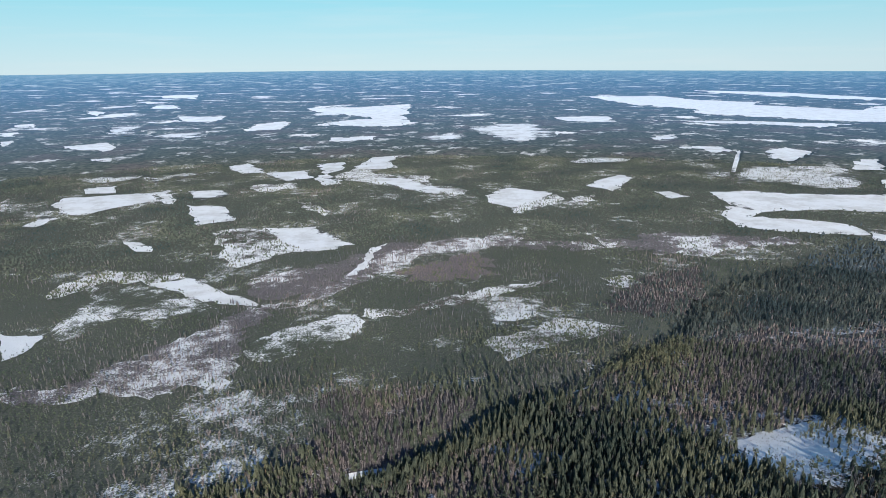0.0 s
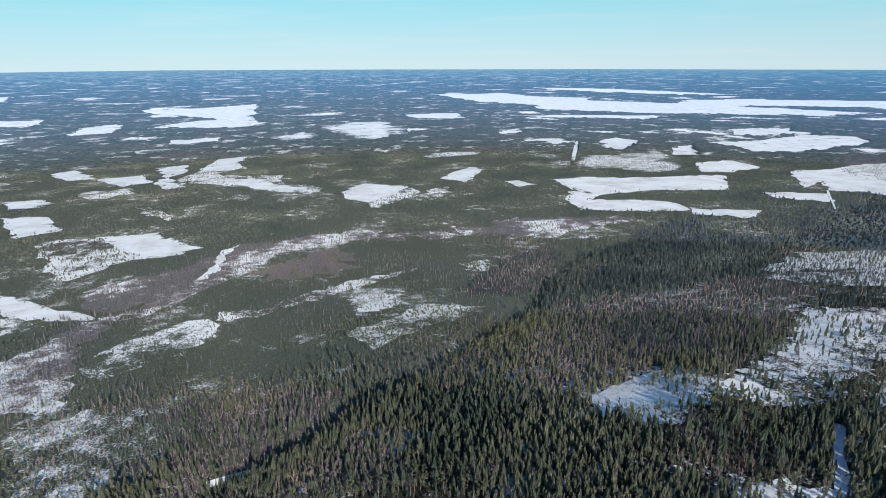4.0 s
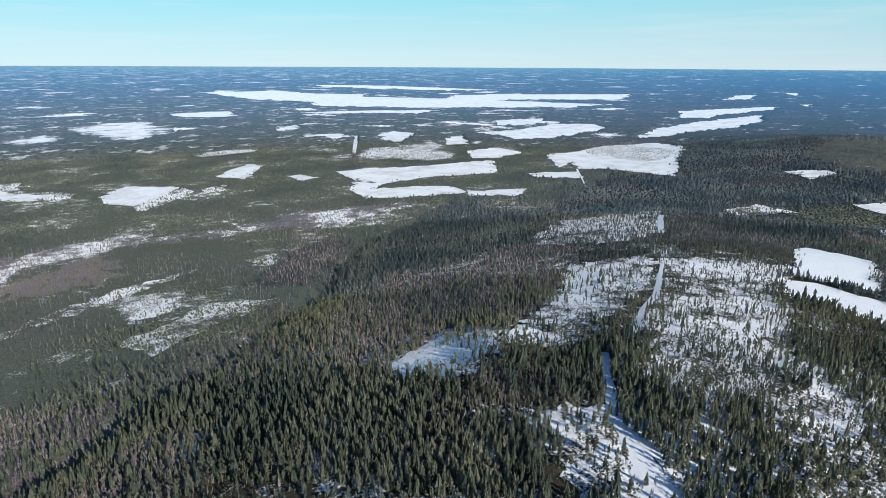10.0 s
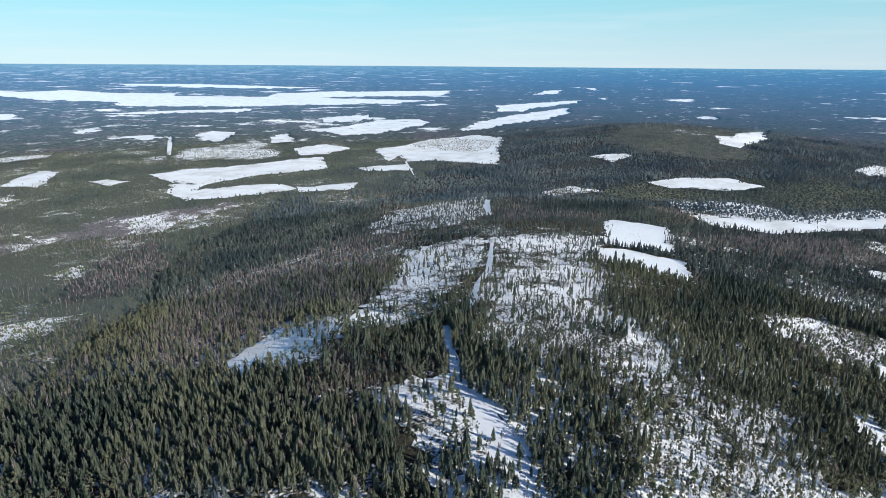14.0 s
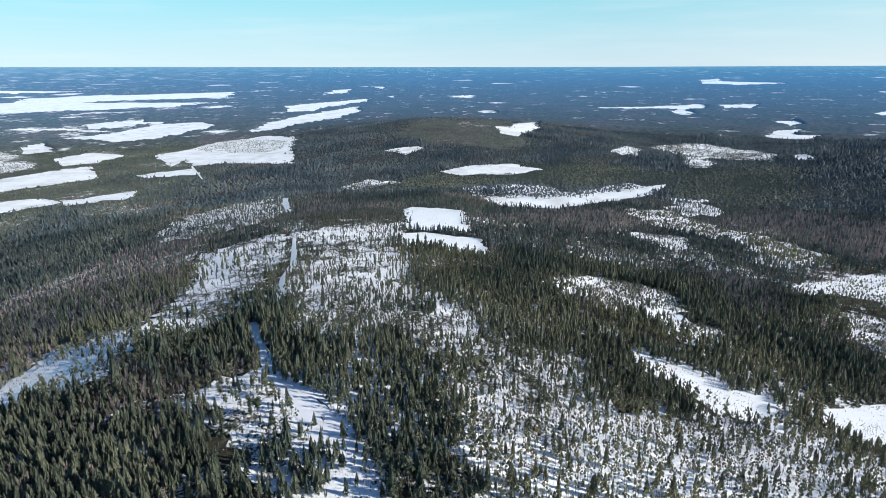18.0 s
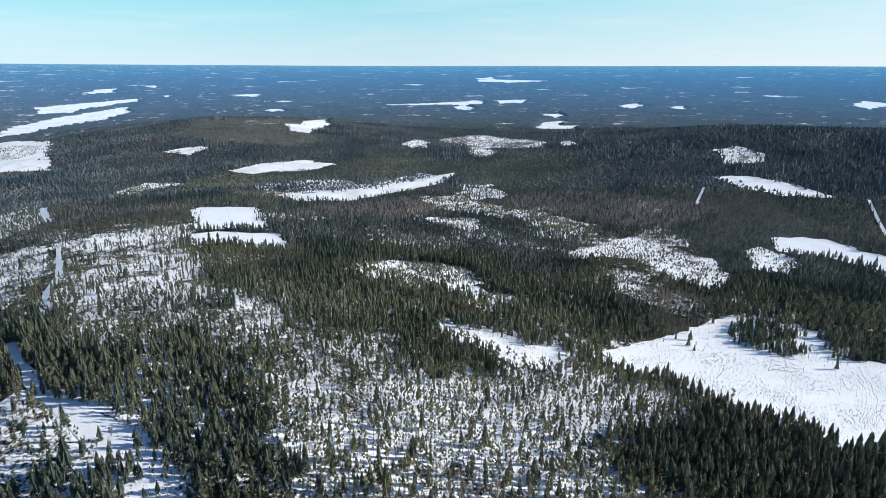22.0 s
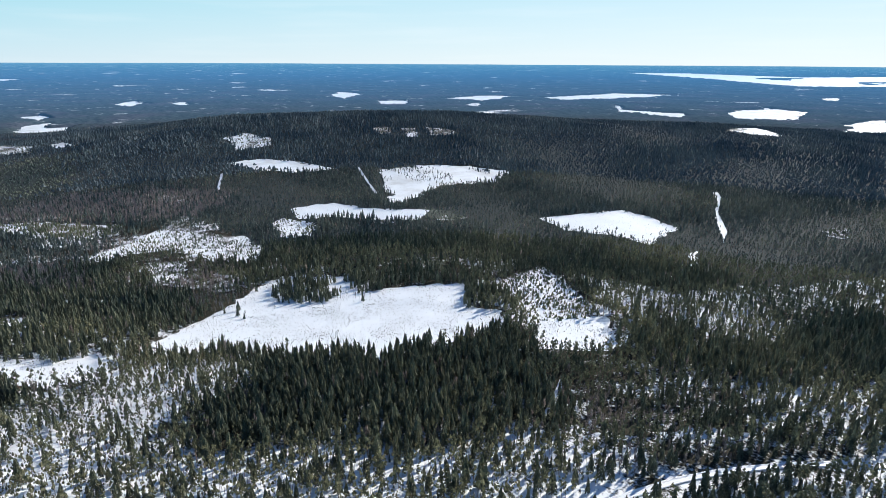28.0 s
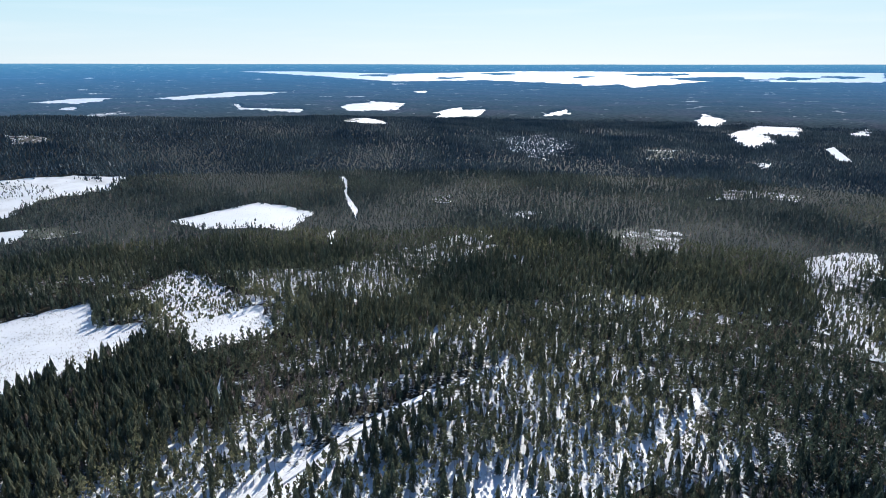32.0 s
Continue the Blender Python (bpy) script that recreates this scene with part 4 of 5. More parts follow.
clearing("thick", "mixed pine and spruce wood along the trail", [266, 161, 307, 132, 296, 109, 267, 100, 251, 75, 217, 68, 199, 104, 220, 132])
clearing("bald", "sunlit snow beside the trail with few pines", [241, 232, 256, 205, 236, 170, 221, 148, 216, 121, 202, 108, 180, 155, 201, 183, 201, 197])
clearing("dusted", "pine wood with streaks of snow beyond the road", [150, -348, 120, -428, 43, -505, -19, -512, -19, -381, 23, -317, 48, -315, 90, -291, 125, -299])
clearing("sparse", "snow below the road with thin pines", [133, -163, 120, -206, 100, -251, 70, -283, 61, -260, 51, -214, 89, -189, 129, -158])
clearing("dusted", "pine wood with streaks of snow along the road", [43, -290, 16, -313, -18, -354, -18, -263, 14, -237, 30, -249])
clearing("road", "short bend of a snow track among pines", [-24, -318, -28, -320, -29, -300, -22, -273, -13, -251, -2, -234, 0, -238, -11, -256, -19, -275, -25, -299])

LABEL_OF = {"open": "snow_field", "scrub": "cutover", "sparse": "snowy_slope", "road": "snow_road", "pinewood": "snowy_slope", "glade": "snowy_glade", "dusted": "snowy_slope", "rows": "young_plantation", "snowbirch": "snowy_glade", "brush": "brushy_cutover", "bald": "snowy_slope", "birch": "birch_litter", "belt": "birch_belt", "furrows": "young_plantation"}
MAT_OF = {"open": SNOW, "scrub": BRUSHY_SNOW, "sparse": PATCHY, "road": TRACK, "pinewood": PINE_SNOW, "rows": THIN_SNOW, "glade": GLADE_SNOW, "dusted": DUSTED, "snowbirch": BELT_SNOW, "brush": BRUSHY, "bald": PATCHY, "birch": BIRCH_LITTER, "belt": BELT_FLOOR, "furrows": FURROWS}
LIFT = {"birch": 0.04, "bald": 0.145, "brush": 0.1, "belt": 0.06, "furrows": 0.15, "dusted": 0.12, "rows": 0.13, "snowbirch": 0.05, "pinewood": 0.08, "glade": 0.11, "sparse": 0.14, "scrub": 0.2, "open": 0.26, "road": 0.32}

# The ground: one sheet to the horizon.
turns = np.radians(np.arange(0, 360, 1.0))
reach = np.concatenate([[0.5], np.arange(15, 900, 12), 900 * 1.016 ** np.arange(0, 58), 2265 * 1.05 ** np.arange(0, 68)])
gr, gt = np.meshgrid(reach, turns, indexing="ij")
gx, gy = (gr * np.sin(gt)).ravel(), (gr * np.cos(gt)).ravel()
gz = height(gx, gy) - np.where(gr.ravel() > NEAR, 2.0, 0.0)
na, nr = len(turns), len(reach)
ii, jj = np.meshgrid(np.arange(nr - 1), np.arange(na), indexing="ij")
j2 = (jj + 1) % na
quads = np.stack([ii * na + jj, ii * na + j2, (ii + 1) * na + j2, (ii + 1) * na + jj], -1).reshape(-1, 4)[:, ::-1]
ground = make("ground", folded(gx, gy, gz), quads, [FLOOR, LOW_FLOOR, FAR_FLOOR], np.where((gy - 0.55 * gx > 420)[quads].sum(1) > 2, 1, np.where((np.hypot(gx, gy) > np.where(gy < -250, 620, 900))[quads].sum(1) > 2, 2, 0)), True)
tagged(ground, "brown forest floor of moss and litter with patchy snow", "ground", kind="structure")

from mathutils.geometry import delaunay_2d_cdt


def store_plan(ob, x, y, openness):
    """Keeps each vertex's place in the plan, for the materials of the far land."""
    a = ob.data.attributes.new("plan", "FLOAT_VECTOR", "POINT")
    a.data.foreach_set("vector", np.stack([x, y, openness], -1).astype(np.float32).ravel())


def drape(cover, label, edge):
    """The clearing's snow, laid over the ground."""
    far = np.hypot(*edge.mean(0))
    step = max(9.0, 0.022 * far)
    lo, hi = edge.min(0), edge.max(0)
    xs, ys = np.arange(lo[0], hi[0], step), np.arange(lo[1], hi[1], step)
    gx, gy = (g.ravel() for g in np.meshgrid(xs, ys))
    some = inside(edge, gx, gy)
    pts = np.concatenate([edge, np.stack([gx[some], gy[some]], -1)])
    n = len(edge)
    out = delaunay_2d_cdt([Vector(p) for p in pts], [], [list(range(n))], 1, 0.01)
    v = np.array([(p.x, p.y) for p in out[0]])
    tris = np.array([f for f in out[2] if len(f) == 3], np.int32)
    r = np.hypot(v[:, 0], v[:, 1])
    z = height(v[:, 0], v[:, 1]) + LIFT[cover] + 0.0007 * np.minimum(r, 2600) * (1 + LIFT[cover])
    snow = MAT_OF[cover]
    ragged = far > 1900 or (far > 900 and cover == "open")
    if ragged:
        snow = FAR_SCRUB if cover == "scrub" else FAR_THIN if cover in ("sparse", "glade") else FAR_OPEN
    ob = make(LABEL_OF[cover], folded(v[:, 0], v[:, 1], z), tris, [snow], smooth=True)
    if ragged:
        gap = np.min(np.hypot(v[:, None, 0] - edge[None, :, 0], v[:, None, 1] - edge[None, :, 1]), 1)
        store_plan(ob, v[:, 0], v[:, 1], np.clip(gap / (0.025 * far), 0, 1) * (0.04 if snow == FAR_THIN else 0.13) - 0.03)
    return tagged(ob, label, "snow road" if cover == "road" else "snowfield", kind="structure")


for cover, label, edge in CLEARINGS:
    if cover in LIFT:
        drape(cover, label, edge)


def track(label, flat, wide):
    """A plowed snow road along a line: banks, two ruts and a crown between."""
    line = np.array(flat, float).reshape(-1, 2)
    t = np.concatenate([[0], np.cumsum(np.hypot(*np.diff(line, axis=0).T))])
    s = np.arange(0, t[-1], 2.0)
    c = np.stack([np.interp(s, t, line[:, 0]), np.interp(s, t, line[:, 1])], -1)
    for k in range(12):
        c[1:-1] = (c[:-2] + 2 * c[1:-1] + c[2:]) / 4
    d = np.gradient(c, axis=0)
    d /= np.hypot(*d.T)[:, None]
    side = np.stack([-d[:, 1], d[:, 0]], -1)
    profile = [(-1.0, 0.1), (-0.82, 0.62), (-0.6, 0.5), (-0.5, 0.22), (-0.3, 0.2), (-0.16, 0.3), (0.16, 0.3), (0.3, 0.2), (0.5, 0.22), (0.6, 0.5), (0.82, 0.62), (1.0, 0.1)]
    rng = np.random.default_rng(21)
    verts, m = [], len(profile)
    for u, up in profile:
        p = c + side * (u * wide)
        verts.append(np.column_stack([p, height(p[:, 0], p[:, 1]) + 0.5 + up + rng.normal(0, 0.05, len(p)) * (up > 0.4)]))
    v = np.stack(verts, 1).reshape(-1, 3)
    i, j = np.meshgrid(np.arange(len(c) - 1), np.arange(m - 1), indexing="ij")
    q = np.stack([i * m + j, i * m + j + 1, (i + 1) * m + j + 1, (i + 1) * m + j], -1).reshape(-1, 4)
    lane = np.isin(j, (3, 4, 5, 6, 7)).reshape(-1).astype(int)
    tagged(make("snow_road", v, q[:, ::-1], [SNOW, LANE], lane, True), label, "snow road", kind="structure")
    CLEARINGS.append(("lane", label, np.concatenate([c + side * (wide + 4.5), (c - side * (wide + 4.5))[::-1]])))


track("plowed narrow snow road with banks through thin pines", [137, -110, 136, -145, 132, -162, 127, -184, 120, -214, 112, -235, 99, -260, 84, -283, 66, -305], 2.1)

def wave(x, y, size, turn):
    """A smooth field from 0 to 1 that changes over about size metres."""
    c, s = math.cos(turn), math.sin(turn)
    u, v = (x * c - y * s) / size, (x * s + y * c) / size
    return 0.5 + 0.25 * np.sin(2.1 * u + 1.3 * np.sin(1.7 * v)) + 0.25 * np.sin(2.7 * v + 1.1 * np.sin(1.9 * u + 1))


# ---- far woods, past the land where trees stand singly ----
rng = np.random.default_rng(5)
turns = np.radians(np.arange(-46, 202, 0.21))
reach = np.concatenate([NEAR * 1.0145 ** np.arange(0, 140), NEAR * 1.0145 ** 140 * 1.045 ** np.arange(0, 30)])
gr, gt = np.meshgrid(reach, turns, indexing="ij")
gx, gy = (gr * np.sin(gt)).ravel(), (gr * np.cos(gt)).ravel()
open_ground = np.zeros(len(gx), bool)
for cover, label, edge in CLEARINGS:
    if cover in ("open", "road", "scrub"):
        open_ground |= inside(edge, gx, gy)
for cover, label, edge in CLEARINGS:
    if cover == "island":
        open_ground &= ~inside(edge, gx, gy)
canopy = (rng.uniform(4.0, 7.5, len(gx)) + 6 * wave(gx, gy, 160, 0.7)) * np.clip((gr.ravel() - 2190) / 160, 0, 1) - 3 * np.clip((2350 - gr.ravel()) / 160, 0, 1)
gz = height(gx, gy) + np.where(open_ground, -3.0, canopy)
na, nr = len(turns), len(reach)
ii, jj = np.meshgrid(np.arange(nr - 1), np.arange(na - 1), indexing="ij")
quads = np.stack([ii * na + jj, ii * na + jj + 1, (ii + 1) * na + jj + 1, (ii + 1) * na + jj], -1).reshape(-1, 4)[:, ::-1]
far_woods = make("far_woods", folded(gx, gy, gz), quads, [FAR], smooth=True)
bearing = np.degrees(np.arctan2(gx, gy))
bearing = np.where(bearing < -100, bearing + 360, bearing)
# The bearing term also darkens the woods' colour towards the sun.
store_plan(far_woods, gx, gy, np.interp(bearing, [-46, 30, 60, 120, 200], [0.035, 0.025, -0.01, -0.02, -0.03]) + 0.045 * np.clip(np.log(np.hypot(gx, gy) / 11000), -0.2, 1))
tagged(far_woods, "endless far conifer woods with small white glades, tinted blue for haze", "forest", kind="stuff")


# ---- trees ----
def spruce_shape(tiers, points, rng):
    """A spruce of height 1: stacked drooping skirts on a trunk. Returns verts, tris and each tri's material."""
    v, f, m = [], [], []
    for k in range(tiers):
        low = 0.10 + 0.82 * (k + rng.uniform(-0.15, 0.15) * (k > 0)) / tiers
        top = min(1.0, low + 1.5 / tiers + 0.06) if k < tiers - 1 else 1.0
        wide = (0.18 * (1 - low) ** 0.75 + 0.014) * rng.uniform(0.85, 1.15)
        at = len(v)
        v.append((rng.uniform(-0.012, 0.012), rng.uniform(-0.012, 0.012), top))
        turn = rng.uniform(0, 6)
        for i in range(2 * points):
            a = turn + math.pi * i / points
            w = wide * (rng.uniform(0.8, 1.25) if i % 2 else rng.uniform(0.4, 0.65))
            v.append((w * math.cos(a), w * math.sin(a), low + (0 if i % 2 else 0.05) + rng.uniform(-0.02, 0.02)))
        for i in range(2 * points):
            f.append((at, at + 1 + i, at + 1 + (i + 1) % (2 * points)))
            m.append(0)
    trunk(v, f, m, 0.3, 0.012)
    return np.array(v), np.array(f), np.array(m)


def peak_shape(wide, belly, rng):
    """A far tree: a ragged four-sided crown; belly makes it rounder."""
    v, f = [(rng.uniform(-0.03, 0.03), rng.uniform(-0.03, 0.03), 1.0)], []
    for i in range(4):
        a = 1.571 * i + rng.uniform(-0.4, 0.4)
        w = wide * rng.uniform(0.7, 1.2)
        v.append((w * math.cos(a), w * math.sin(a), belly + rng.uniform(-0.08, 0.12)))
    for i in range(4):
        f.append((0, 1 + i, 1 + (i + 1) % 4))
    return np.array(v), np.array(f), np.zeros(4, int)


def trunk(v, f, m, top, wide, sides=3):
    at = len(v)
    for i in range(sides):
        a = 2 * math.pi * i / sides
        v.append((wide * math.cos(a), wide * math.sin(a), -0.03))
    v.append((0, 0, top))
    for i in range(sides):
        f.append((at + i, at + (i + 1) % sides, at + sides))
        m.append(1)


def blob(v, f, m, c, w, h, sides, rng):
    """A ragged clump of foliage."""
    at = len(v)
    v.append((c[0] + rng.uniform(-0.2, 0.2) * w, c[1] + rng.uniform(-0.2, 0.2) * w, c[2] + h))
    turn = rng.uniform(0, 6)
    for i in range(sides):
        a = turn + 2 * math.pi * i / sides
        k = w * rng.uniform(0.7, 1.25)
        v.append((c[0] + k * math.cos(a), c[1] + k * math.sin(a), c[2] + rng.uniform(-0.35, 0.3) * h))
    v.append((c[0], c[1], c[2] - 0.6 * h))
    for i in range(sides):
        j = (i + 1) % sides
        f.append((at, at + 1 + i, at + 1 + j))
        f.append((at + sides + 1, at + 1 + j, at + 1 + i))
        m.extend((0, 0))


def pine_shape(clumps, sides, rng):
    """A pine of height 1: a bare trunk under an airy crown of flat clumps."""
    v, f, m = [], [], []
    low = rng.uniform(0.4, 0.55)
    for k in range(clumps):
        u = (k + 0.5) / clumps
        z = low + (0.95 - low) * u
        reach = math.sin(math.pi * (0.22 + 0.68 * u))
        off = 0.085 * reach * rng.uniform(0.5, 1.1) if clumps > 1 else 0
        a = 2.4 * k + rng.uniform(0, 1)
        blob(v, f, m, (off * math.cos(a), off * math.sin(a), z), 0.095 * (0.45 + 0.6 * reach) * (1 if clumps > 2 else 1.15), (0.55 + 0.12 * clumps) * (0.95 - low) / clumps, sides, rng)
    trunk(v, f, m, 0.9, 0.012)
    return np.array(v), np.array(f), np.array(m)


def birch_shape(twigs, wide, rng):
    v, f, m = [], [], []
    for k in range(twigs):
        z = rng.uniform(0.2, 0.6)
        a = rng.uniform(0, 2 * math.pi)
        out, up = rng.uniform(0.03, 0.12), rng.uniform(0.28, 0.42)
        c, s = math.cos(a), math.sin(a)
        at = len(v)
        v.extend([(0, 0, z), (out * c - wide * s, out * s + wide * c, z + 0.6 * up), (out * 0.9 * c, out * 0.9 * s, z + up), (out * c + wide * s, out * s - wide * c, z + 0.5 * up)])
        f.extend([(at, at + 1, at + 2), (at, at + 2, at + 3)])
        m.extend((0, 0))
    trunk(v, f, m, 0.95, 0.011)
    return np.array(v), np.array(f), np.array(m)


def haze_shape(clumps, rng):
    """A leafless crown as seen from far: an upright airy clump of twigs on a pale stem."""
    v, f, m = [], [], []
    for k in range(clumps):
        blob(v, f, m, (rng.uniform(-0.03, 0.03), rng.uniform(-0.03, 0.03), 0.42 + 0.15 * k), 0.085, 0.5, 3, rng)
    trunk(v, f, m, 0.8, 0.018)
    return np.array(v), np.array(f), np.array(m)


def plant(name, label, shapes, x, y, tall, wide, mats, rng):
    """A wood of many trees as one mesh: shapes set at x, y, with their heights and widths."""
    if not len(x):
        return
    which = rng.integers(0, len(shapes), len(x))
    vs, fs, ms, base = [], [], [], 0
    for k, (v, f, m) in enumerate(shapes):
        some = np.flatnonzero(which == k)
        a = rng.uniform(0, 2 * np.pi, len(some))
        c, s = np.cos(a)[:, None], np.sin(a)[:, None]
        h, w = tall[some][:, None], (tall[some] * wide[some])[:, None]
        px = (v[:, 0] * c - v[:, 1] * s) * w + x[some][:, None]
        py = (v[:, 0] * s + v[:, 1] * c) * w + y[some][:, None]
        pz = v[:, 2] * h + height(x[some], y[some])[:, None]
        vs.append(np.stack([px, py, pz], -1).reshape(-1, 3))
        fs.append((f[None] + base + (np.arange(len(some)) * len(v))[:, None, None]).reshape(-1, 3))
        ms.append(np.tile(m, len(some)))
        base += len(some) * len(v)
    ob = make(name, np.concatenate(vs), np.concatenate(fs), mats, np.concatenate(ms))
    return tagged(ob, label, "forest", kind="stuff")


def bare_of(shape):
    """The same without its trunk, for trees too far to show one."""
    v, f, m = shape
    f = f[m == 0]
    used = np.unique(f)
    return v[used], np.searchsorted(used, f), m[m == 0]


SINGLES, SINGLE_POSE = {}, {}
shape_rng = np.random.default_rng(3)
SHAPES = {
    ("spruce", 0): [spruce_shape(4, 5, shape_rng) for k in range(8)],
    ("spruce", 1): [bare_of(spruce_shape(3, 4, shape_rng)) for k in range(6)],
    ("spruce", 2): [bare_of(spruce_shape(2, 3, shape_rng)) for k in range(5)],
    ("spruce", 3): [peak_shape(0.2, 0.08, shape_rng) for k in range(8)],
    ("pine", 0): [pine_shape(4, 3, shape_rng) for k in range(8)],
    ("pine", 1): [pine_shape(3, 4, shape_rng) for k in range(6)],
    ("pine", 2): [pine_shape(2, 3, shape_rng) for k in range(5)],
    ("pine", 3): [peak_shape(0.26, 0.35, shape_rng) for k in range(8)],
    ("birch", 0): [birch_shape(18, 0.011, shape_rng) for k in range(6)],
    ("birch", 1): [birch_shape(11, 0.016, shape_rng) for k in range(5)],
    ("birch", 2): [haze_shape(1, shape_rng) for k in range(5)],
    ("birch", 3): [bare_of(haze_shape(1, shape_rng)) for k in range(4)],
    ("young", 1): [bare_of(pine_shape(2, 4, shape_rng)) for k in range(6)],
    ("young", 2): [bare_of(pine_shape(1, 4, shape_rng)) for k in range(5)],
    ("young", 3): [peak_shape(0.28, 0.2, shape_rng) for k in range(8)],
    ("brush", 3): [bare_of(birch_shape(3, 0.05, shape_rng)) for k in range(4)],
}
NAME_OF = {"spruce": ("spruce_wood", "dense dark green spruce wood"), "pine": ("pine_wood", "olive-green pine wood with bare trunks"), "young": ("young_pine_wood", "low bright olive young pine wood"), "birch": ("birch_wood", "leafless grey-brown birch wood"), "sapling": ("sapling_growth", "scattered knee-high to man-high saplings on snow")}
LEAF_OF = {"spruce": SPRUCE, "pine": PINE, "young": YOUNG, "birch": TWIGS, "sapling": YOUNG}
BARK_OF = {"spruce": BARK, "pine": PINE_BARK, "young": BARK, "birch": BIRCH_BARK, "sapling": BARK}

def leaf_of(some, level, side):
    """Foliage by the stand's distance, with haze tinted into the farther ones; side is the lowland."""
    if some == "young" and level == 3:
        return HAZY_YOUNG
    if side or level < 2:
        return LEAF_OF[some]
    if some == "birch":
        return HAZY_TWIGS if level == 3 else TWIGS
    return HAZY_SPRUCE if level == 3 else MID_HAZY_PINE if some == "pine" else MID_HAZY_SPRUCE


for level, (r0, r1, gap) in enumerate(((190, 430, 3.3), (430, 720, 3.9), (720, 1150, 4.9), (1150, 2340, 6.1), (0, 330, 5.6))):
    rng = np.random.default_rng(40 + level)
    inner, level = level == 4, level if level < 4 else 2
    n = int(2 * r1 / gap)
    gx, gy = np.meshgrid(np.arange(n) * gap - r1, np.arange(n) * gap - r1)
    x, y = (gx + rng.uniform(-0.48, 0.48, gx.shape) * gap).ravel(), (gy + rng.uniform(-0.48, 0.48, gx.shape) * gap).ravel()
    r, turn = np.hypot(x, y), np.degrees(np.arctan2(x, y))
    turn = np.where(turn < -150, turn + 360, turn)
    keep = (r > r0) & (r <= r1) & (turn > -44) & (turn < 202)
    if r1 < 500:
        keep &= (r < np.interp(turn, [-44, 10, 45, 90, 202], [330, 320, 230, 190, 190])) == inner
    x, y, r = x[keep], y[keep], r[keep]
    cover = np.full(len(x), "wood", dtype="<U12")
    shift = rng.normal(0, 2.5, (2, len(x))) + 22 * np.stack([wave(x, y, 34, 0.3) - 0.5, wave(x, y, 37, 1.9) - 0.5])
    stray = rng.normal(0, 8.0, (2, len(x))) * np.clip(r / 500, 1, 3.5)
    for order in (("tall", "firs"), ("youngwood",), ("birch", "brush", "snowbirch", "belt"), ("pinewood", "glade", "dusted"), ("rows", "furrows"), ("sparse",), ("thick",), ("bald",), ("scrub",), ("open",), ("road",), ("grove", "copse", "roadside"), ("lane",)):
        for kind, label, edge in CLEARINGS:
            if kind in order:
                soft, loose = {"road": (0.12, 0.0), "open": (0.4, 0.3), "scrub": (0.6, 0.3), "grove": (0.2, 0.2), "copse": (0.2, 0.2), "lane": (0.0, 0.0)}.get(kind, (1.0, 1.0))
                cover[inside(edge, x + soft * shift[0] + loose * stray[0], y + soft * shift[1] + loose * stray[1])] = kind
    bald = cover == "bald"
    cover[bald] = "sparse"
    pick, mood, lot, spot = rng.uniform(0, 1, len(x)), wave(x, y, 130, 0.6), wave(x, y, 60, 2.0), 0.5 + wave(x, y, 14, 0.9)
    lowland = 1 / (1 + np.exp(-(y - 0.55 * x - 420) / 90))
    share_birch = np.clip(0.14 + (2.2 - 1.4 * lowland) * (wave(x, y, 95, 1.2) - 0.58), 0.05, 0.85) * np.where(y < -260, 0.15, 1.0)
    share_spruce = np.clip(0.55 + 2.4 * (mood - 0.5), 0.06, 0.96)
    kind = np.where(pick < share_birch, "birch", np.where(pick < share_birch + (1 - share_birch) * share_spruce, "spruce", "pine")).astype("<U8")
    kind[(cover == "wood") & (kind != "birch") & (rng.uniform(0, 1, len(x)) < lowland)] = "young"
    bare = np.isin(cover, ("birch", "snowbirch", "belt"))
    kind[bare] = np.where(pick < np.where(cover == "birch", 0.72, 0.85), "birch", np.where(cover == "birch", "spruce", "young"))[bare]
    kind[np.isin(cover, ("tall", "firs"))] = np.where(pick < 0.9, "spruce", "birch")[np.isin(cover, ("tall", "firs"))]
    kind[np.isin(cover, ("rows", "furrows", "youngwood"))] = "young"
    kind[cover == "glade"] = np.where(pick < 0.3, "birch", "young")[cover == "glade"]
    kind[np.isin(cover, ("dusted", "grove"))] = np.where(pick < np.where(cover == "grove", 0.8, 0.4), "spruce", "pine")[np.isin(cover, ("dusted", "grove"))]
    kind[np.isin(cover, ("sparse", "pinewood"))] = np.where(pick < np.where(cover == "sparse", 0.1, 0.22), "spruce", "pine")[np.isin(cover, ("sparse", "pinewood"))]
    chance = np.select([np.isin(cover, ("wood", "tall", "firs", "thick", "youngwood")), cover == "dusted", bare, cover == "sparse", cover == "pinewood", cover == "glade", cover == "grove", cover == "copse", cover == "roadside", cover == "rows", cover == "furrows"], [np.where(np.isin(cover, ("tall", "firs", "thick")), 1.0, 1.0 - 0.2 * lowland * (1 - lot) - 0.1 * (1 - lot)), 0.66 + 0.3 * lot * spot, np.where(cover == "birch", 1.0, 0.8), np.where(bald, 0.3, (0.8, 0.42, 0.7, 0.75)[level] + 0.6 * lot * spot), 0.95 + 0.3 * lot * spot, 0.8 + 0.3 * lot, 0.9, np.where(level > 1, 0.4, 0.25), 0.7, np.where(np.mod((0.45 * x + y) / 13 + 0.9 * wave(x, y, 70, 0.2), 1) < 0.24, 0.15, 1.0), np.where(np.mod((1.1 * x - y) / 11 + 0.8 * wave(x, y, 60, 0.9), 1) < 0.36, 0.06, 1.0)], 0.0)
    chance = np.where((cover == "wood") & (rng.uniform(0, 1, len(x)) > 0.9 + 0.3 * lot), 0.3, chance)
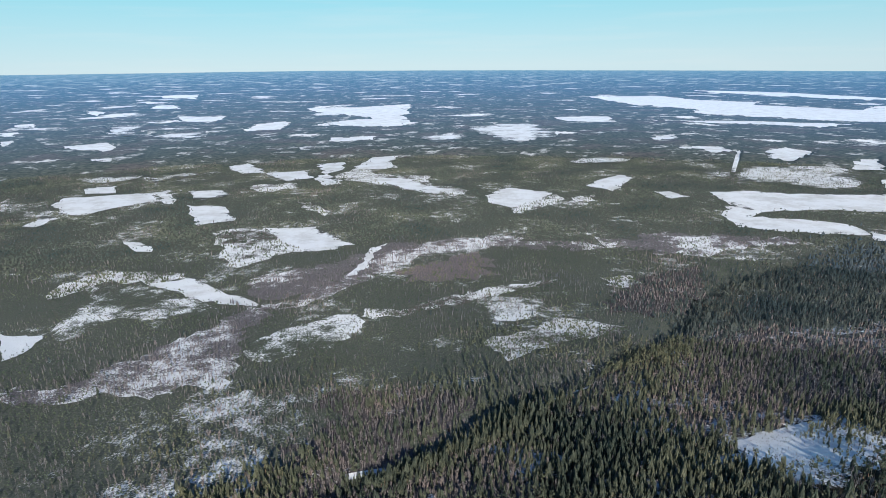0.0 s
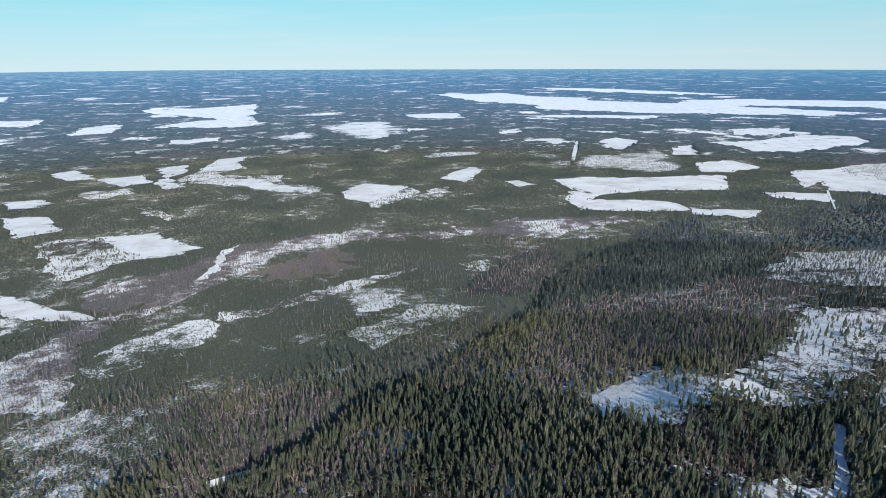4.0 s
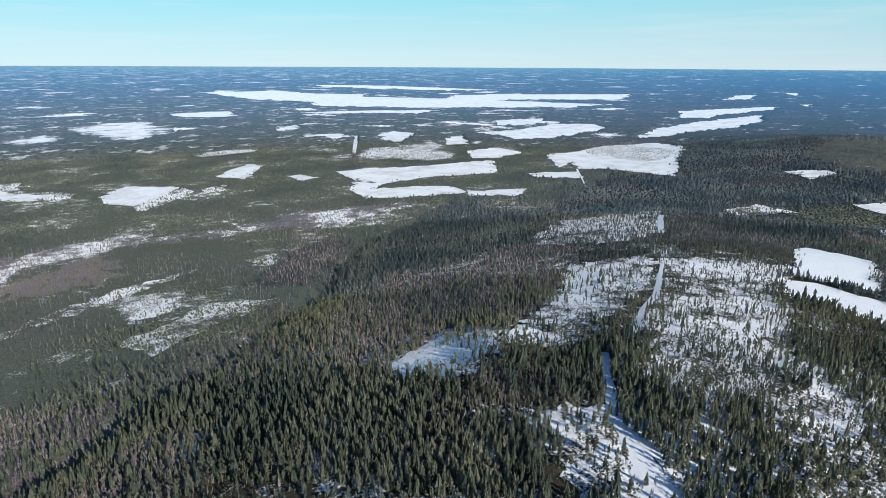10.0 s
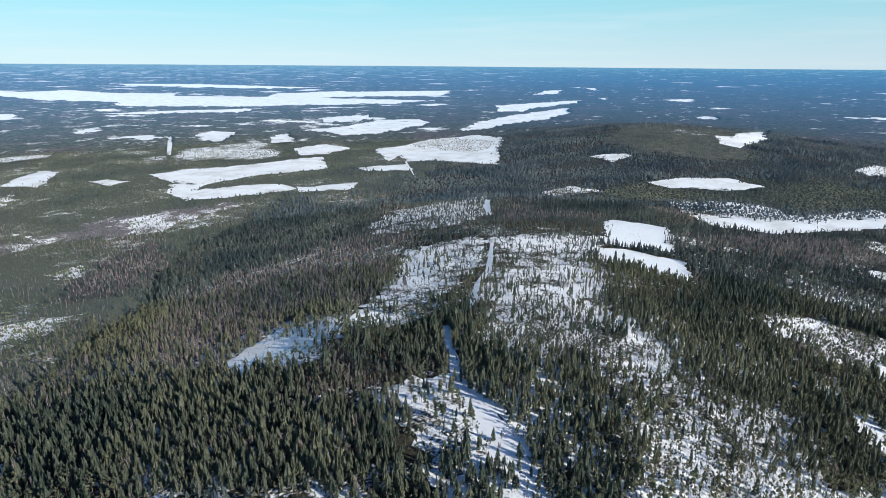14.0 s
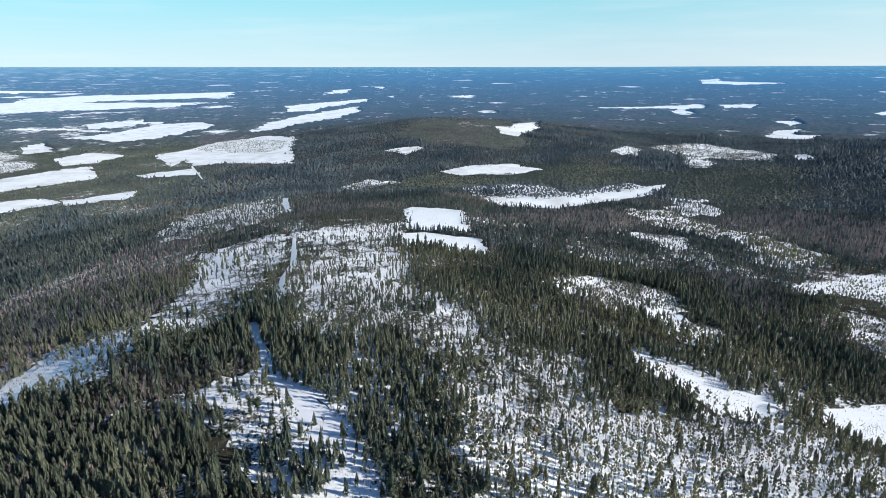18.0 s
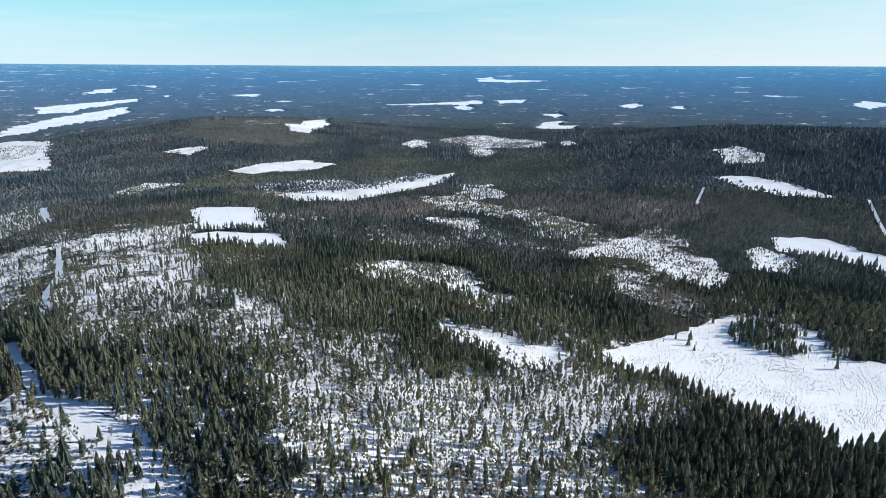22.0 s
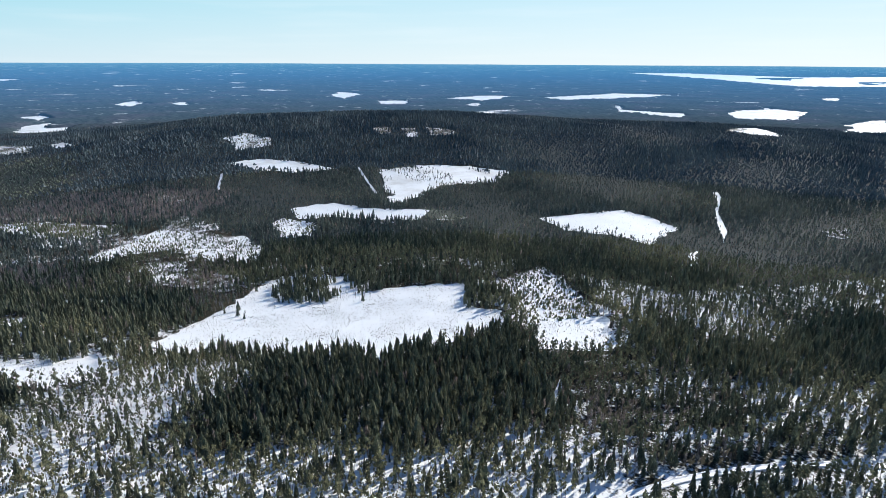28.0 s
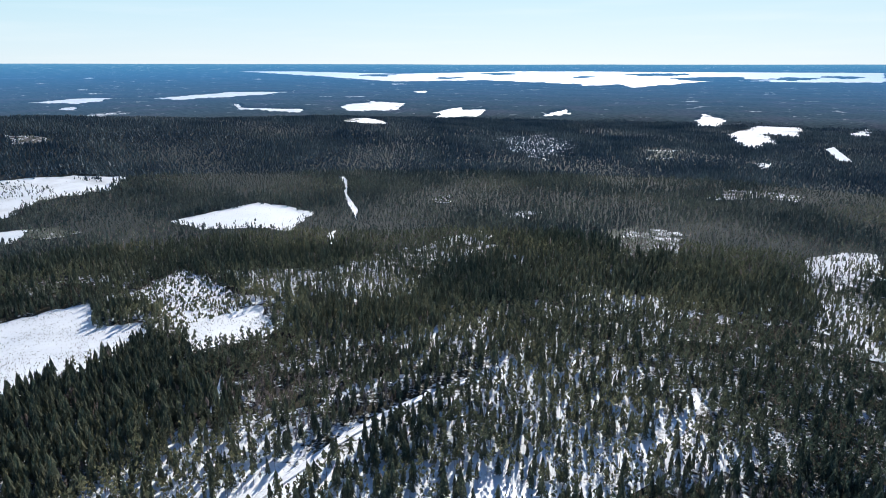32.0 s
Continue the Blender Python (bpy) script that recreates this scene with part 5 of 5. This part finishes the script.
    stay = rng.uniform(0, 1, len(x)) < chance
    x, y, kind, cover = x[stay], y[stay], kind[stay], cover[stay]
    tall = (9.4 * rng.lognormal(0, 0.24, len(x))).clip(4, 16)
    tall = np.select([kind == "young", kind == "birch", cover == "tall", cover == "thick", cover == "sparse", cover == "pinewood"], [0.46 * tall, 0.85 * tall, 1.15 * tall, 1.35 * tall, 1.0 * tall, 1.0 * tall], tall)
    tall *= np.where(cover == "wood", 0.72 + 0.56 * wave(x, y, 150, 1.1), 1.0)
    tall *= (0.92, 0.93, 0.78, 0.66)[level]
    wide = rng.uniform(0.85, 1.2, len(x)) * np.select([kind == "young", np.isin(cover, ("tall", "thick")), cover == "sparse", cover == "pinewood"], [1.65, 0.95, 0.85, 0.92], 1.0) * (1.0, 1.0, 1.25, 1.5)[level]
    if level == 0:
        # the trees nearest the trail and the plowed road stand singly
        near_trail = np.hypot(x - 235, y - 215)
        near_road = np.hypot(x - 80, y + 235)
        for some, most in (("spruce", 280), ("pine", 280), ("birch", 70)):
            order = np.argsort(np.where(kind == some, np.minimum(near_trail, near_road), 1e9))[:most]
            SINGLES[some] = [(x[i], y[i], tall[i], wide[i]) for i in order]
            kind[order] = "single"
    lowland = y - 0.55 * x > 420
    for some, side in (("spruce", 0), ("pine", 0), ("young", 1), ("birch", 0), ("birch", 1)):
        at = (kind == some) & ((lowland == side) | (some != "birch"))
        shape = "spruce" if some == "young" and not level else some
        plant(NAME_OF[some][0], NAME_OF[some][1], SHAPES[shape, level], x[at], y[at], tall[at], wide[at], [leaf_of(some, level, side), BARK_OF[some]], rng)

# ---- saplings and brush on the cutovers ----
rng = np.random.default_rng(77)
for kind, label, edge in CLEARINGS:
    if kind in ("scrub", "brush", "nursery") and np.hypot(*edge.mean(0)) < 2300:
        far = np.hypot(*edge.mean(0))
        gap = 1.8 if far < 700 else 2.6 if far < 1100 else 4.2
        lo, hi = edge.min(0), edge.max(0)
        gx, gy = np.meshgrid(np.arange(lo[0], hi[0], gap), np.arange(lo[1], hi[1], gap))
        x, y = (gx + rng.uniform(-0.5, 0.5, gx.shape) * gap).ravel(), (gy + rng.uniform(-0.5, 0.5, gx.shape) * gap).ravel()
        at = inside(edge, x, y) & (rng.uniform(0, 1, len(x)) < (1.0 if kind == "brush" else 0.42 + 1.7 * np.clip(wave(x, y, 26, 0.8) + 0.8 * wave(x, y, max(5.0, far / 110), 0.5) - 0.62, 0, 1)))
        for cover, other, hole in CLEARINGS:
            if cover in ("open", "road") and kind != "nursery":
                at &= ~inside(hole, x, y)
        x, y = x[at], y[at]
        bare = rng.uniform(0, 1, len(x)) < (0.9 if kind == "brush" else 0.55)
        tall = rng.uniform(1.2, 4.0, len(x)) * (1.4 if far > 900 else 1.0)
        plant("sapling_growth", "scattered green saplings on a snowy cutover", SHAPES["spruce", 3], x[~bare], y[~bare], tall[~bare], np.full((~bare).sum(), 2.1), [YOUNG, BARK], rng)
        plant("brush", "low grey-brown leafless brush on a cutover", SHAPES["brush", 3], x[bare], y[bare], tall[bare], np.full(bare.sum(), 1.6), [TWIGS, BARK], rng)


# ---- trees that stand singly ----
def mesh_of(name, v, f, mat):
    me = bpy.data.meshes.new(name)
    used = np.unique(f)
    me.from_pydata([tuple(map(float, p)) for p in v[used]], [], [tuple(int(k) for k in t) for t in np.searchsorted(used, f)])
    me.materials.append(mat)
    return me


def stem(top, wide, sides, lean, rng):
    """A tapered, slightly bent trunk of unit height."""
    rings = [(-0.03, 1.25), (0.03, 1.0), (0.3, 0.75), (0.65, 0.45), (top, 0.1)]
    v, f = [], []
    for z, w in rings:
        for i in range(sides):
            a = 2 * math.pi * i / sides
            v.append((wide * w * math.cos(a) + lean * z * z, wide * w * math.sin(a), z))
    for k in range(len(rings) - 1):
        for i in range(sides):
            j = (i + 1) % sides
            a, b, c, d = k * sides + i, k * sides + j, (k + 1) * sides + j, (k + 1) * sides + i
            f.extend([(a, b, c), (a, c, d)])
    return np.array(v), np.array(f)


TREE_LABEL = {"spruce": "dark green narrow spruce standing on old snow", "pine": "olive-green pine with a bare trunk on snow", "birch": "leafless grey-brown birch standing on snow"}
GROUP_OF = {"spruce": "spruces on the hill", "pine": "pines on the hill", "birch": "birches on the hill"}
rng = np.random.default_rng(9)
for some, rows in SINGLES.items():
    models = []
    for k in range(6):
        if some == "spruce":
            v, f, m = spruce_shape(9, 7, rng)
        elif some == "pine":
            v, f, m = pine_shape(9, 6, rng)
        else:
            v, f, m = birch_shape(34, 0.007, rng)
        sv, sf = stem(0.93, 0.014, 6, rng.uniform(-0.02, 0.02), rng)
        models.append((mesh_of("crown", v, f[m == 0], LEAF_OF[some]), mesh_of("trunk", sv, sf, BARK_OF[some])))
    firsts = {}
    for n, (x, y, tall, wide) in enumerate(rows):
        k = int(rng.integers(0, 6))
        m = Matrix.LocRotScale((x, y, float(height(x, y))), Euler((0, 0, rng.uniform(0, 6.28))), (tall * wide, tall * wide, tall))
        if k in firsts:
            copy_thing(firsts[k], m)
            continue
        tree = new(some + "_tree")
        tagged(tree, TREE_LABEL[some], "tree", GROUP_OF[some])
        for mesh in models[k]:
            new(mesh.name.split(".")[0], mesh).parent = tree
        firsts[k] = tree
        SINGLE_POSE[tree] = m
for tree, m in SINGLE_POSE.items():
    tree.matrix_basis = m


# ---- tussocks and lone trees on the open bogs and fields ----
rng = np.random.default_rng(101)
for kind, label, edge in CLEARINGS:
    far = np.hypot(*edge.mean(0))
    if kind == "open" and far < 1100:
        lo, hi = edge.min(0), edge.max(0)
        n = int((hi - lo).prod() * (0.6 if far < 600 else 0.08))
        x, y = rng.uniform(lo[0], hi[0], n), rng.uniform(lo[1], hi[1], n)
        at = inside(edge, x, y) & (rng.uniform(0, 1, n) < wave(x, y, 19, 0.4))
        x, y = x[at], y[at]
        bare = rng.uniform(0, 1, len(x)) < 0.8
        tall = rng.uniform(0.5, 1.7, len(x))
        plant("tussocks", "low dry grass tussocks and twigs on snow", SHAPES["brush", 3], x[bare], y[bare], tall[bare], np.full(bare.sum(), 2.4), [DRY, BARK], rng)
        plant("sapling_growth", "tiny scattered saplings on open snow", SHAPES["spruce", 3], x[~bare], y[~bare], tall[~bare], np.full((~bare).sum(), 1.8), [YOUNG, BARK], rng)
